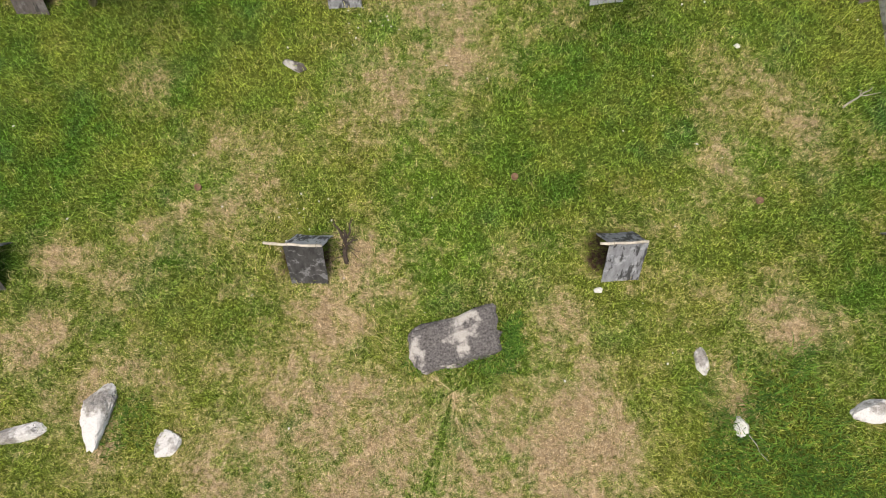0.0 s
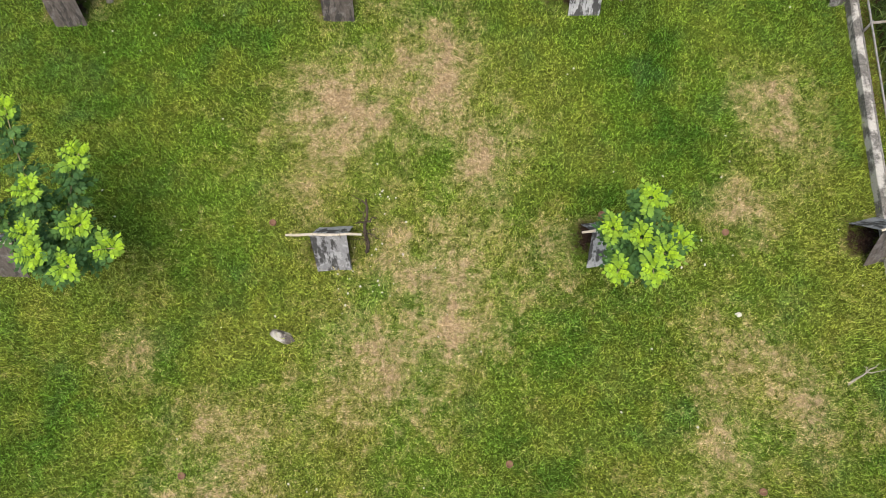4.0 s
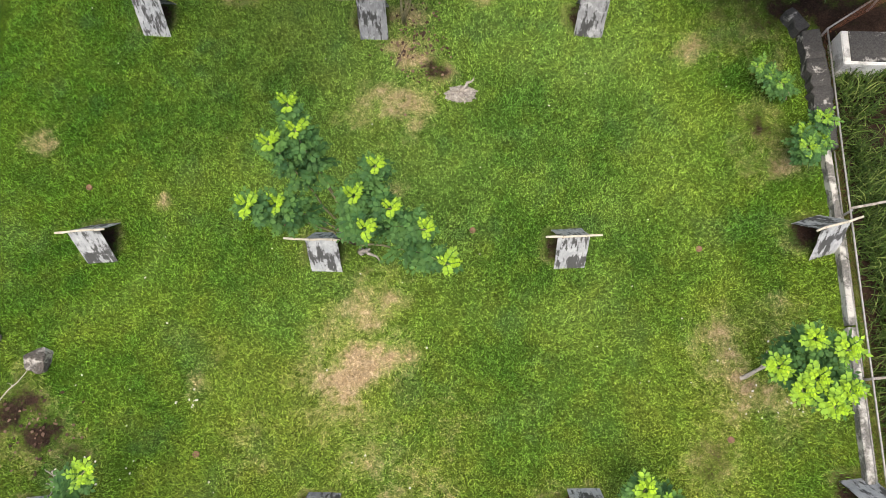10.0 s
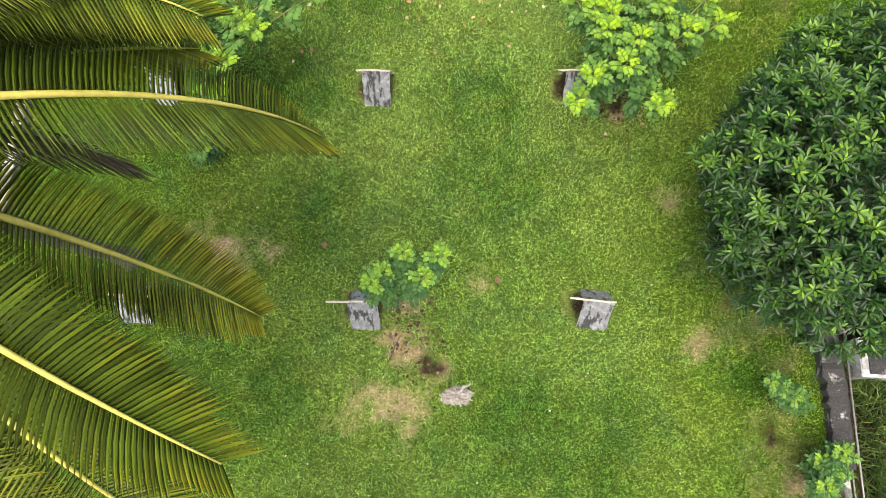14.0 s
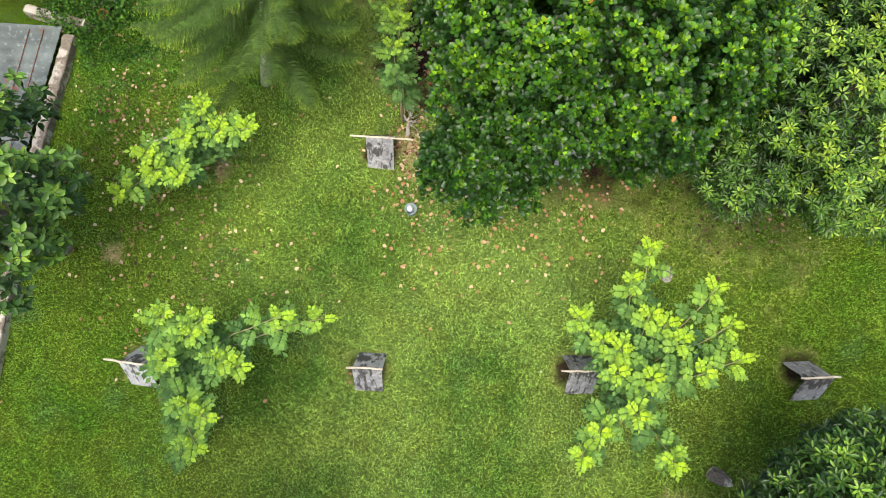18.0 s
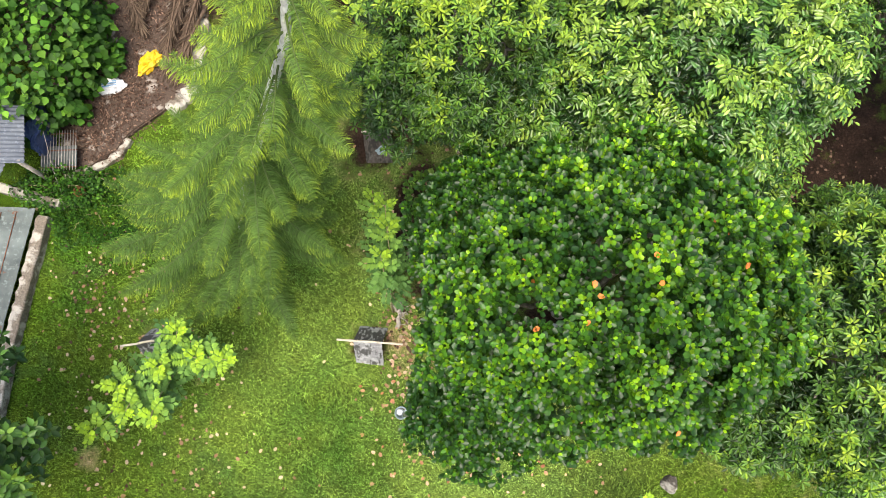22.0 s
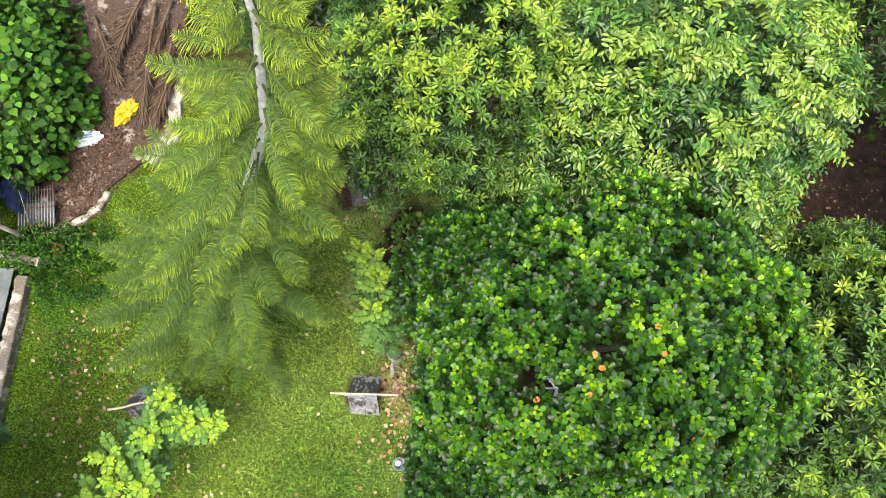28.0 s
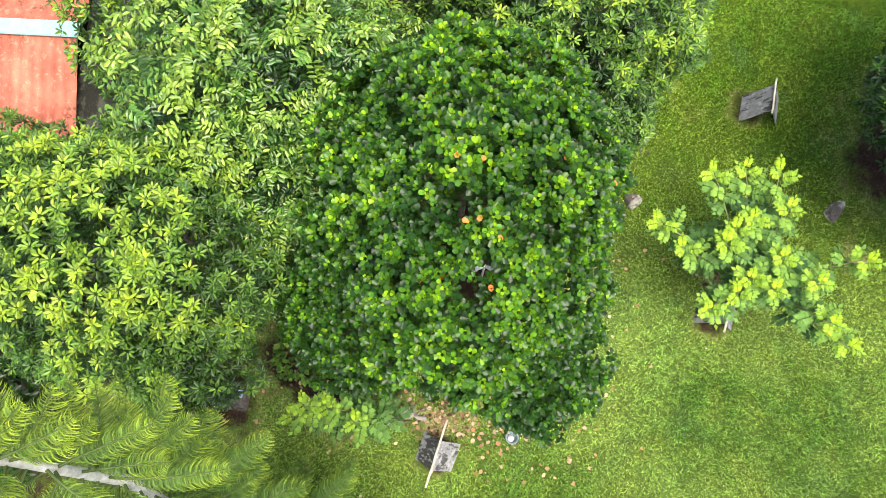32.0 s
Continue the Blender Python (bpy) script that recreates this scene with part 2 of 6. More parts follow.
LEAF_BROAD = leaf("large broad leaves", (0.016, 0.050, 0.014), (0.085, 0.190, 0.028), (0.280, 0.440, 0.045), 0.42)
LEAF_SAPLING = leaf("sapling leaflets", (0.024, 0.076, 0.030), (0.125, 0.255, 0.055), (0.330, 0.520, 0.025), 0.6, 0.15, 0.3)
LEAF_VINE = leaf("heart-shaped vine leaves", (0.009, 0.034, 0.006), (0.040, 0.118, 0.012), (0.140, 0.295, 0.026), 0.55, 0.14)
LEAF_PALM = leaf("palm leaflets", (0.016, 0.030, 0.006), (0.078, 0.112, 0.008), (0.370, 0.320, 0.020), 0.5, 0.15)
LEAF_PALM_DRY = leaf("dead palm leaflets", (0.060, 0.042, 0.030), (0.120, 0.085, 0.060), (0.210, 0.160, 0.115), 0.8, 0.1)
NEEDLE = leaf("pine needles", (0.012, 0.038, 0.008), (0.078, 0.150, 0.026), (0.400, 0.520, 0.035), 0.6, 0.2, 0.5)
WEED = leaf("weeds", (0.026, 0.070, 0.012), (0.085, 0.190, 0.022), (0.215, 0.330, 0.045), 0.6, 0.2)
TALL = leaf("tall rank grass", (0.016, 0.034, 0.007), (0.050, 0.095, 0.016), (0.200, 0.250, 0.070), 0.6, 0.15)
LITTER = leaf("fallen leaves", (0.16, 0.075, 0.04), (0.36, 0.20, 0.13), (0.60, 0.50, 0.36), 0.7, 0.2, 0.3)
LITTER_BROWN = leaf("brown leaf litter", (0.032, 0.019, 0.013), (0.085, 0.050, 0.036), (0.25, 0.165, 0.12), 0.8, 0.15, 0.3)
LITTER_RED = leaf("fallen pink and orange leaves", (0.30, 0.10, 0.05), (0.44, 0.23, 0.14), (0.58, 0.42, 0.31), 0.7, 0.2, 0.3)
BARK = bark("grey bark", (0.10, 0.085, 0.07), (0.32, 0.29, 0.25))
BARK_PALE = bark("pale pine bark", (0.34, 0.32, 0.28), (0.78, 0.76, 0.72), 9)
PINE_TWIG = bark("brown-green pine twig", (0.05, 0.08, 0.025), (0.12, 0.16, 0.05), 20)
BARK_DEAD = bark("dark dead wood", (0.030, 0.022, 0.017), (0.13, 0.10, 0.08), 16)
BARK_STEM = bark("green-brown stem", (0.16, 0.13, 0.07), (0.38, 0.34, 0.20), 20)
RACHIS = bark("yellow palm midrib", (0.38, 0.32, 0.07), (0.62, 0.55, 0.13), 6)
BAMBOO = bark("bleached bamboo", (0.36, 0.31, 0.24), (0.66, 0.60, 0.50), 10)
CORD = plain("tie cord", (0.20, 0.17, 0.13), (0.34, 0.30, 0.24))
BOARD_LIGHT = board("pale weathered board", (0.29, 0.295, 0.305), (0.46, 0.465, 0.475), 0.45, 0.88)
BOARD_GREY = board("grey lichened board", (0.17, 0.17, 0.178), (0.32, 0.32, 0.33), 0.5, 0.88)
BOARD_BROWN = board("dark brown board", (0.055, 0.047, 0.042), (0.15, 0.13, 0.115), 0.15, 0.8)
BOARD_BLACK = board("black mouldy board", (0.028, 0.027, 0.026), (0.10, 0.095, 0.09), 0.4, 0.3)
ROCK = stone("dark lichened rock", (0.03, 0.027, 0.025), (0.17, 0.15, 0.13), (0.50, 0.47, 0.42), 0.52)
CORAL = stone("pale coral stone", (0.13, 0.115, 0.10), (0.46, 0.43, 0.39), (0.74, 0.71, 0.67), 0.47)
CONCRETE = stone("stained concrete", (0.06, 0.058, 0.054), (0.22, 0.21, 0.19), (0.42, 0.40, 0.36), 0.54)
WALL_TOP = stone("pale weathered wall top", (0.06, 0.057, 0.053), (0.24, 0.23, 0.21), (0.52, 0.50, 0.46), 0.50)
CONCRETE_DARK = stone("black-stained concrete", (0.022, 0.021, 0.021), (0.085, 0.082, 0.078), (0.46, 0.44, 0.41), 0.62)
PIPE = plain("galvanised pipe", (0.22, 0.20, 0.19), (0.42, 0.40, 0.38), 20, 0.5, 0.4)
ZINC = roofing("weathered zinc sheet", (0.045, 0.054, 0.068), (0.105, 0.120, 0.145), 0.66)
ZINC_GREEN = roofing("grey-green roofing sheet", (0.055, 0.068, 0.066), (0.13, 0.155, 0.15), 0.60)
RUST = plain("rusty iron", (0.10, 0.035, 0.02), (0.24, 0.10, 0.05), 16, 0.85)
RED_ROOF = roofing("red painted roof sheet", (0.26, 0.060, 0.036), (0.50, 0.165, 0.105), 0.60)
TEAL = plain("teal painted gutter", (0.20, 0.42, 0.38), (0.30, 0.52, 0.47), 5, 0.5)
BLUE_TARP = plain("blue tarpaulin", (0.02, 0.035, 0.10), (0.05, 0.08, 0.18), 6, 0.5)
PLASTIC_WHITE = plain("white plastic", (0.70, 0.71, 0.72), (0.82, 0.82, 0.82), 8, 0.4, bump=0.5)
PLASTIC_BLUE = plain("pale blue plastic print", (0.16, 0.34, 0.55), (0.25, 0.45, 0.65), 8, 0.4)
PLASTIC_YELLOW = plain("yellow plastic", (0.42, 0.25, 0.008), (0.72, 0.48, 0.02), 9, 0.4, bump=0.8)
PLASTIC_GREY = plain("grey-blue plastic", (0.17, 0.22, 0.25), (0.25, 0.31, 0.34), 8, 0.5)
TERRACOTTA = plain("orange-brown terracotta", (0.20, 0.075, 0.030), (0.34, 0.14, 0.055), 14, 0.8)
CLAY = plain("brown earthenware", (0.14, 0.075, 0.05), (0.26, 0.15, 0.10), 25, 0.8)
DEAD_RIB = bark("brown dead midrib", (0.06, 0.04, 0.028), (0.17, 0.12, 0.085), 8)
WEATHERED = bark("driftwood grey wood", (0.16, 0.14, 0.12), (0.46, 0.42, 0.37), 12)
RUST_LEAF = plain("red old leaf", (0.50, 0.12, 0.03), (0.65, 0.22, 0.05), 20, 0.6)


# ---- mesh helpers ----
def to_mesh(name, verts, faces, material, young=None, smooth=False):
    me = bpy.data.meshes.new(name)
    me.from_pydata([tuple(v) for v in verts], [], faces)
    if young is not None:
        me.attributes.new("young", "FLOAT", "POINT").data.foreach_set("value", np.asarray(young, np.float32))
    if smooth:
        me.shade_smooth()
    me.materials.append(material)
    return me


def tri_mesh(name, verts, tris, material, young=None, **extra):
    """A mesh from large arrays of corners and triangles."""
    verts, tris = np.asarray(verts, np.float32).reshape(-1, 3), np.asarray(tris, np.int32).reshape(-1, 3)
    me = bpy.data.meshes.new(name)
    me.vertices.add(len(verts))
    me.vertices.foreach_set("co", verts.ravel())
    me.loops.add(tris.size)
    me.loops.foreach_set("vertex_index", tris.ravel())
    me.polygons.add(len(tris))
    me.polygons.foreach_set("loop_start", np.arange(0, tris.size, 3, dtype=np.int32))
    me.update(calc_edges=True)
    if young is not None:
        extra["young"] = young
    for key, values in extra.items():
        me.attributes.new(key, "FLOAT", "POINT").data.foreach_set("value", np.asarray(values, np.float32))
    me.materials.append(material)
    return me


def part(name, me, parent, label="", m=None):
    ob = new(name, me)
    ob.parent = parent
    if m is not None:
        ob.matrix_basis = m
    return tagged(ob, label)


def bm_mesh(name, bm, material, smooth=False):
    me = bpy.data.meshes.new(name)
    bm.to_mesh(me)
    bm.free()
    if smooth:
        me.shade_smooth()
    me.materials.append(material)
    return me


def box(sx, sy, sz, at=(0, 0, 0), bevel=0.0, rough=0.0):
    bm = bmesh.new()
    bmesh.ops.create_cube(bm, size=1.0, matrix=Matrix.Translation(at) @ Matrix.Diagonal((sx, sy, sz, 1)))
    if bevel:
        bmesh.ops.bevel(bm, geom=bm.edges[:], offset=bevel, segments=2, affect="EDGES")
    if rough:
        bmesh.ops.subdivide_edges(bm, edges=bm.edges[:], cuts=3, use_grid_fill=True)
        for v in bm.verts:
            v.co += noise.noise_vector(v.co * 3.0 + Vector(at)) * rough
    return bm


def tube(points, radii, sides=6, caps=True):
    """Verts and faces of a round bar along points."""
    pts = [Vector(p) for p in points]
    if isinstance(radii, (int, float)):
        radii = [radii] * len(pts)
    verts, faces = [], []
    for i, p in enumerate(pts):
        d = (pts[min(i + 1, len(pts) - 1)] - pts[max(i - 1, 0)]).normalized()
        u = d.orthogonal().normalized() if abs(d.z) > 0.9 else d.cross(Vector((0, 0, 1))).normalized()
        if abs(d.z) > 0.9:
            u = (Vector((1, 0, 0)) - d * d.x).normalized()
        w = d.cross(u)
        for k in range(sides):
            a = 2 * math.pi * k / sides
            verts.append(p + (u * math.cos(a) + w * math.sin(a)) * radii[i])
    for i in range(len(pts) - 1):
        for k in range(sides):
            a, b = i * sides + k, i * sides + (k + 1) % sides
            faces.append((a, b, b + sides, a + sides))
    if caps:
        faces.append(tuple(reversed(range(sides))))
        faces.append(tuple(range((len(pts) - 1) * sides, len(pts) * sides)))
    return verts, faces


def bar(name, points, radii, material, sides=6):
    return to_mesh(name, *tube(points, radii, sides), material, smooth=True)


def arc(a, b, lift=0.0, n=6, wob=0.0):
    """Points from a to b, bowed upward in the middle by lift."""
    a, b = Vector(a), Vector(b)
    out = []
    for i in range(n + 1):
        s = i / n
        p = a.lerp(b, s) + Vector((0, 0, lift * 4 * s * (1 - s)))
        if 0 < i < n:
            p += Vector((rnd.uniform(-wob, wob), rnd.uniform(-wob, wob), rnd.uniform(-wob, wob)))
        out.append(p)
    return out


def lattice(x, y, seed=0):
    """Smooth value noise from 0 to 1 on arrays."""
    x, y = np.asarray(x, float), np.asarray(y, float)
    xi, yi = np.floor(x).astype(np.int64), np.floor(y).astype(np.int64)
    fx, fy = x - xi, y - yi
    fx, fy = fx * fx * (3 - 2 * fx), fy * fy * (3 - 2 * fy)

    def at(i, j):
        h = (i * 374761393 + j * 668265263 + seed * 974634777) & 0x7FFFFFFF
        h = ((h ^ (h >> 13)) * 1274126177) & 0x7FFFFFFF
        return ((h ^ (h >> 16)) & 0xFFFF) / 65535.0

    return (at(xi, yi) * (1 - fx) + at(xi + 1, yi) * fx) * (1 - fy) + (at(xi, yi + 1) * (1 - fx) + at(xi + 1, yi + 1) * fx) * fy


def fbm(x, y, seed=0, octaves=4):
    total, amp, norm = 0.0, 1.0, 0.0
    for k in range(octaves):
        total, norm = total + amp * lattice(np.asarray(x) * 2 ** k, np.asarray(y) * 2 ** k, seed + k), norm + amp
        amp *= 0.55
    return total / norm


# Leaf shapes lie along +Y from the stalk at the origin, face up; long 1, with a fold along the midrib.
def leaf_shape(width, widest=0.5, fold=0.12, droop=0.15, fine=True):
    def z(s):
        return -droop * s * s
    w = width / 2
    if fine:
        a, b = widest * 0.55, min(widest * 1.4, 0.86)
        v = [(0, 0, 0), (-w * 0.85, a, z(a) + fold * w), (-w, b, z(b) + fold * w), (0, 1, z(1)), (w, b, z(b) + fold * w), (w * 0.85, a, z(a) + fold * w)]
        t = [(0, 2, 1), (0, 3, 2), (0, 4, 3), (0, 5, 4)]
    else:
        v = [(0, 0, 0), (-w, widest, z(widest) + fold * w), (0, 1, z(1)), (w, widest, z(widest) + fold * w), (0, widest, z(widest))]
        t = [(0, 4, 1), (1, 4, 2), (0, 3, 4), (4, 3, 2)]
    return np.array(v, float), np.array(t, int)


def frames_from(out, up):
    """Turns whose Y axis follows out and whose Z axis leans to up."""
    y = out / np.linalg.norm(out, axis=1, keepdims=True)
    x = np.cross(y, up)
    x /= np.linalg.norm(x, axis=1, keepdims=True) + 1e-9
    z = np.cross(x, y)
    return np.stack([x, y, z], axis=2)


def scatter(shape, place, turn, size, young):
    """Copies of a leaf shape as big arrays: corners, triangles, and the age of each corner."""
    v, t = shape
    pts = np.einsum("nij,kj->nki", turn, v) * size[:, None, None] + place[:, None, :]
    tris = t[None] + (np.arange(len(place)) * len(v))[:, None, None]
    return pts.reshape(-1, 3), tris.reshape(-1, 3), np.repeat(young, len(v))


def join(pieces):
    vs, ts, ys, n = [], [], [], 0
    for v, t, y in pieces:
        vs.append(v), ts.append(t + n), ys.append(y)
        n += len(v)
    return np.concatenate(vs), np.concatenate(ts), np.concatenate(ys)


def rosettes(shape, centres, axes, count, size, spread=(0.35, 1.25), young_centre=0.9, shaded_young=None, gap=0.02, small=0.55):
    """Whorls of leaves round each centre, steep and fresh in the middle, flat and older outside."""
    n = len(centres)
    axes = axes / np.linalg.norm(axes, axis=1, keepdims=True)
    side = np.cross(axes, np.array([0.31, 0.95, 0.11]))
    side /= np.linalg.norm(side, axis=1, keepdims=True)
    other = np.cross(axes, side)
    turn0 = rng.uniform(0, 6.283, n)
    out = []
    for k in range(count):
        s = (k + 0.5) / count
        ang = turn0 + k * 2.4 + rng.normal(0, 0.15, n)
        tilt = spread[0] + (spread[1] - spread[0]) * s + rng.normal(0, 0.12, n)
        radial = side * np.cos(ang)[:, None] + other * np.sin(ang)[:, None]
        way = radial * np.sin(tilt)[:, None] + axes * np.cos(tilt)[:, None]
        up = axes * np.sin(tilt)[:, None] - radial * np.cos(tilt)[:, None]
        long = size * (small + (1 - small) * s) * rng.uniform(0.85, 1.15, n)
        age = (shaded_young if shaded_young is not None else 0.5) + young_centre * (0.55 - s) + rng.normal(0, 0.05, n)
        out.append(scatter(shape, centres + radial * gap, frames_from(way, up), long, np.clip(age, 0, 1)))
    return join(out)


def crown_points(centre, radius, density, low=-0.35, lump=0.22, seed=0, shells=((1.0, 1.0), (0.84, 0.8), (0.66, 0.5)), hole=0.30, clump=0.46):
    """Points over a crown of domed clumps: its upper envelope, and some layers within it.
    Gives the places, the ways out, the depth of the layer, and how near each place is to the top of its clump."""
    pts, nrm, depth, dome = [], [], [], []
    r = np.array(radius, float)
    m = max(8, int(3.6 * r[0] * r[1] / clump ** 2))
    k = np.arange(m) + 0.5
    cz, ca = low + (1 - low) * k / m, k * 2.39996 + rng.normal(0, 0.25, m)
    heads = np.stack([np.sqrt(1 - cz * cz) * np.cos(ca), np.sqrt(1 - cz * cz) * np.sin(ca), cz], 1)
    heads += rng.normal(0, 0.35 * clump / r.mean(), heads.shape)
    heads /= np.linalg.norm(heads, axis=1, keepdims=True)
    wide, tall = rng.uniform(0.75, 1.35, m) * clump, rng.uniform(-0.5, 1.0, m) * lump
    for scale, share in shells:
        n = int(density * share * 4.2 * r[0] * r[1])
        z = rng.uniform(low, 1, n)
        a = rng.uniform(0, 6.283, n)
        h = np.sqrt(1 - z * z)
        d = np.stack([h * np.cos(a), h * np.sin(a), z], 1)
        gap = np.linalg.norm((d[:, None, :] - heads[None]) * r, axis=2) / wide
        near = gap.argmin(1)
        top = np.clip(1 - gap.min(1) ** 2, 0, 1)
        rise = 1 + lump * (2 * fbm(d[:, 0] * 2.6 + 9 + z, d[:, 1] * 2.6 + 5 - z, seed, 3) - 1) * 1.2
        out = (np.sqrt(top) - 0.6) * 0.42 * clump * scale + tall[near] * 0.5
        keep = (top > rng.uniform(-0.05, 0.32, n)) & (fbm(d[:, 0] * 3.3 + 31, d[:, 1] * 3.3 + z * 2 + 17, seed + 5, 2) > hole)
        p = d * r * (scale * rise)[:, None] + d * out[:, None] + np.array(centre) + rng.normal(0, 0.05, (n, 3))
        way = d / r + (d - heads[near]) * r / wide[near][:, None] * 0.35 / r.mean()
        pts.append(p[keep]), nrm.append(way[keep]), depth.append(np.full(keep.sum(), scale)), dome.append(top[keep])
    return np.concatenate(pts), np.concatenate(nrm), np.concatenate(depth), np.concatenate(dome)


def limbs(tree, base, centre, radius, material, trunk_r=0.14, count=9, fork=0.4):
    """Trunk and main limbs under a crown."""
    base, centre = Vector(base), Vector(centre)
    top = base.lerp(centre, fork)
    part("trunk", bar("trunk", arc(base - Vector((0, 0, 0.05)), top, 0, 5, 0.05), [trunk_r * (1.25 - 0.1 * i) for i in range(6)], material, 10), tree)
    for k in range(count):
        a = 2 * math.pi * (k + rnd.uniform(-0.3, 0.3)) / count
        lift = rnd.uniform(0.15, 0.75)
        end = centre + Vector((math.cos(a) * radius[0] * 0.80, math.sin(a) * radius[1] * 0.80, radius[2] * (lift - 0.25)))
        pts = arc(top - Vector((0, 0, 0.15)), end, rnd.uniform(0.1, 0.5), 7, 0.08)
        limb = part("limb", bar("limb", pts, [trunk_r * 0.62 * (1 - i / 8.5) for i in range(8)], material, 7), tree)
        for j in range(3):
            s = pts[3 + j]
            twig = s + Vector((rnd.uniform(-0.6, 0.6), rnd.uniform(-0.6, 0.6), rnd.uniform(0.15, 0.55)))
            part("twig", bar("twig", arc(s, twig, 0.05, 4, 0.04), [0.022, 0.018, 0.014, 0.01, 0.006], material, 5), limb)


def tree(name, label, base, centre, radius, shape, material, leaf_size, whorl, density, seed, young=0.45, spread=(0.35, 1.3), up=0.6, fresh=0.9, hole=0.30, lump=0.22, bark_mat=None, low=-0.35, trunk_r=0.14, lobes=(), small=0.55, vary=0.12, clump=0.46, reds=0):
    t = tagged(new(name), label, "tree")
    t.location = base
    limbs(t, (0, 0, 0), Vector(centre) - Vector(base), radius, bark_mat or BARK, trunk_r)
    c = Vector(centre) - Vector(base)
    p, n, depth, dome = crown_points(c, radius, density, low=low, seed=seed, hole=hole, lump=lump, clump=clump)
    for k, (spot, reach) in enumerate(lobes):
        more = crown_points(Vector(spot) - Vector(base), reach, density, low=low, seed=seed + 1 + k, hole=hole, lump=lump, clump=clump)
        p, n, depth, dome = (np.concatenate(pair) for pair in zip((p, n, depth, dome), more))
    n = n / np.linalg.norm(n, axis=1, keepdims=True)
    axis = n * (1 - up) + np.array([0, 0, up]) + rng.normal(0, 0.16, p.shape)
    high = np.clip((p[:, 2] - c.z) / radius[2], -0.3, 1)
    # Paints shade into leaf age: inner layers, low leaves and clump gaps darker.
    shaded_y = young * (0.35 + 0.65 * high) * np.where(depth > 0.95, 1.0, np.where(depth > 0.75, 0.35, 0.0)) + rng.normal(0, vary, len(p)) + 0.5 * (fbm(p[:, 0] * 1.4, p[:, 1] * 1.4, seed + 3, 2) - 0.5) + 0.42 * (dome - 0.55)
    v, tr, y = rosettes(shape, p, axis, whorl, leaf_size, spread, fresh, shaded_y, 0.02, small)
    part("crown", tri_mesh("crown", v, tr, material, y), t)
    if reds:
        pick = rng.choice(len(p), reds, replace=False)
        v, tr, y = rosettes(shape, p[pick] + axis[pick] * 0.03, axis[pick], 1, leaf_size, (1.0, 1.2))
        part("old_red_foliage", tri_mesh("old_red_foliage", v, tr, RUST_LEAF, y), t, "scattered orange-red old leaves")
    return t


# ---- lawn ----
DRY_SOUTH = [(0.3, 6.1, 0.62, 0.9), (-1.2, 5.6, 0.92, 0.5), (5.3, 5.0, 0.90, 0.5), (6.2, 4.5, 0.79, 0.5), (-5.5, 5.3, 0.61, 0.4), (-3.7, 3.3, 0.88, 0.7), (-4.5, 3.0, 0.58, 0.6), (-6.7, 2.3, 0.86, 0.6), (-5.6, 1.6, 0.75, 0.6), (-6.2, 0.0, 0.91, 0.8), (-6.8, 0.5, 0.83, 0.7), (-1.5, 2.0, 0.85, 0.7), (-1.9, 1.3, 0.75, 0.7), (1.8, 1.2, 0.46, 0.9), (1.8, 0.9, 0.37, 0.9), (1.5, -0.8, 1.24, 0.7), (-1.4, -0.9, 1.33, 0.7), (0.4, -1.4, 1.31, 0.6), (2.2, -0.9, 0.70, 0.8), (-5.0, 0.5, 0.83, 0.6), (5.4, 1.0, 0.82, 0.4), (4.6, -0.3, 0.45, 0.5), (4.9, 3.8, 0.68, 0.4), (-3.1, -1.4, 1.05, 0.5)]
DRY_MIDDLE = [(-1.9, 10.4, 1.59, 0.8), (-2.2, 9.7, 1.15, 0.6), (-0.2, 10.8, 1.28, 0.7), (0.8, 9.2, 0.72, 0.8), (1.3, 9.8, 0.73, 0.6), (6.4, 10.2, 1.15, 0.8), (6.8, 9.6, 0.83, 0.7), (5.7, 8.2, 0.80, 0.7), (6.3, 8.5, 0.71, 0.6), (-1.4, 15.4, 0.80, 0.5), (-1.8, 15.8, 0.82, 0.4), (-1.1, 13.2, 0.79, 0.5), (5.4, 13.4, 0.56, 0.9), (5.9, 14.8, 0.57, 0.7), (6.6, 14.4, 1.02, 0.6), (-2.6, 8.5, 0.61, 0.5), (0.2, 7.1, 0.89, 0.6), (-0.7, 7.1, 0.69, 0.7), (1.8, 6.7, 0.88, 0.5), (2.0, 7.4, 0.60, 0.6), (-7.8, 13.9, 0.80, 0.8), (-8.3, 15.1, 0.70, 0.5), (2.4, 12.5, 0.44, 0.9), (-1.5, 12.4, 0.33, 0.6)]
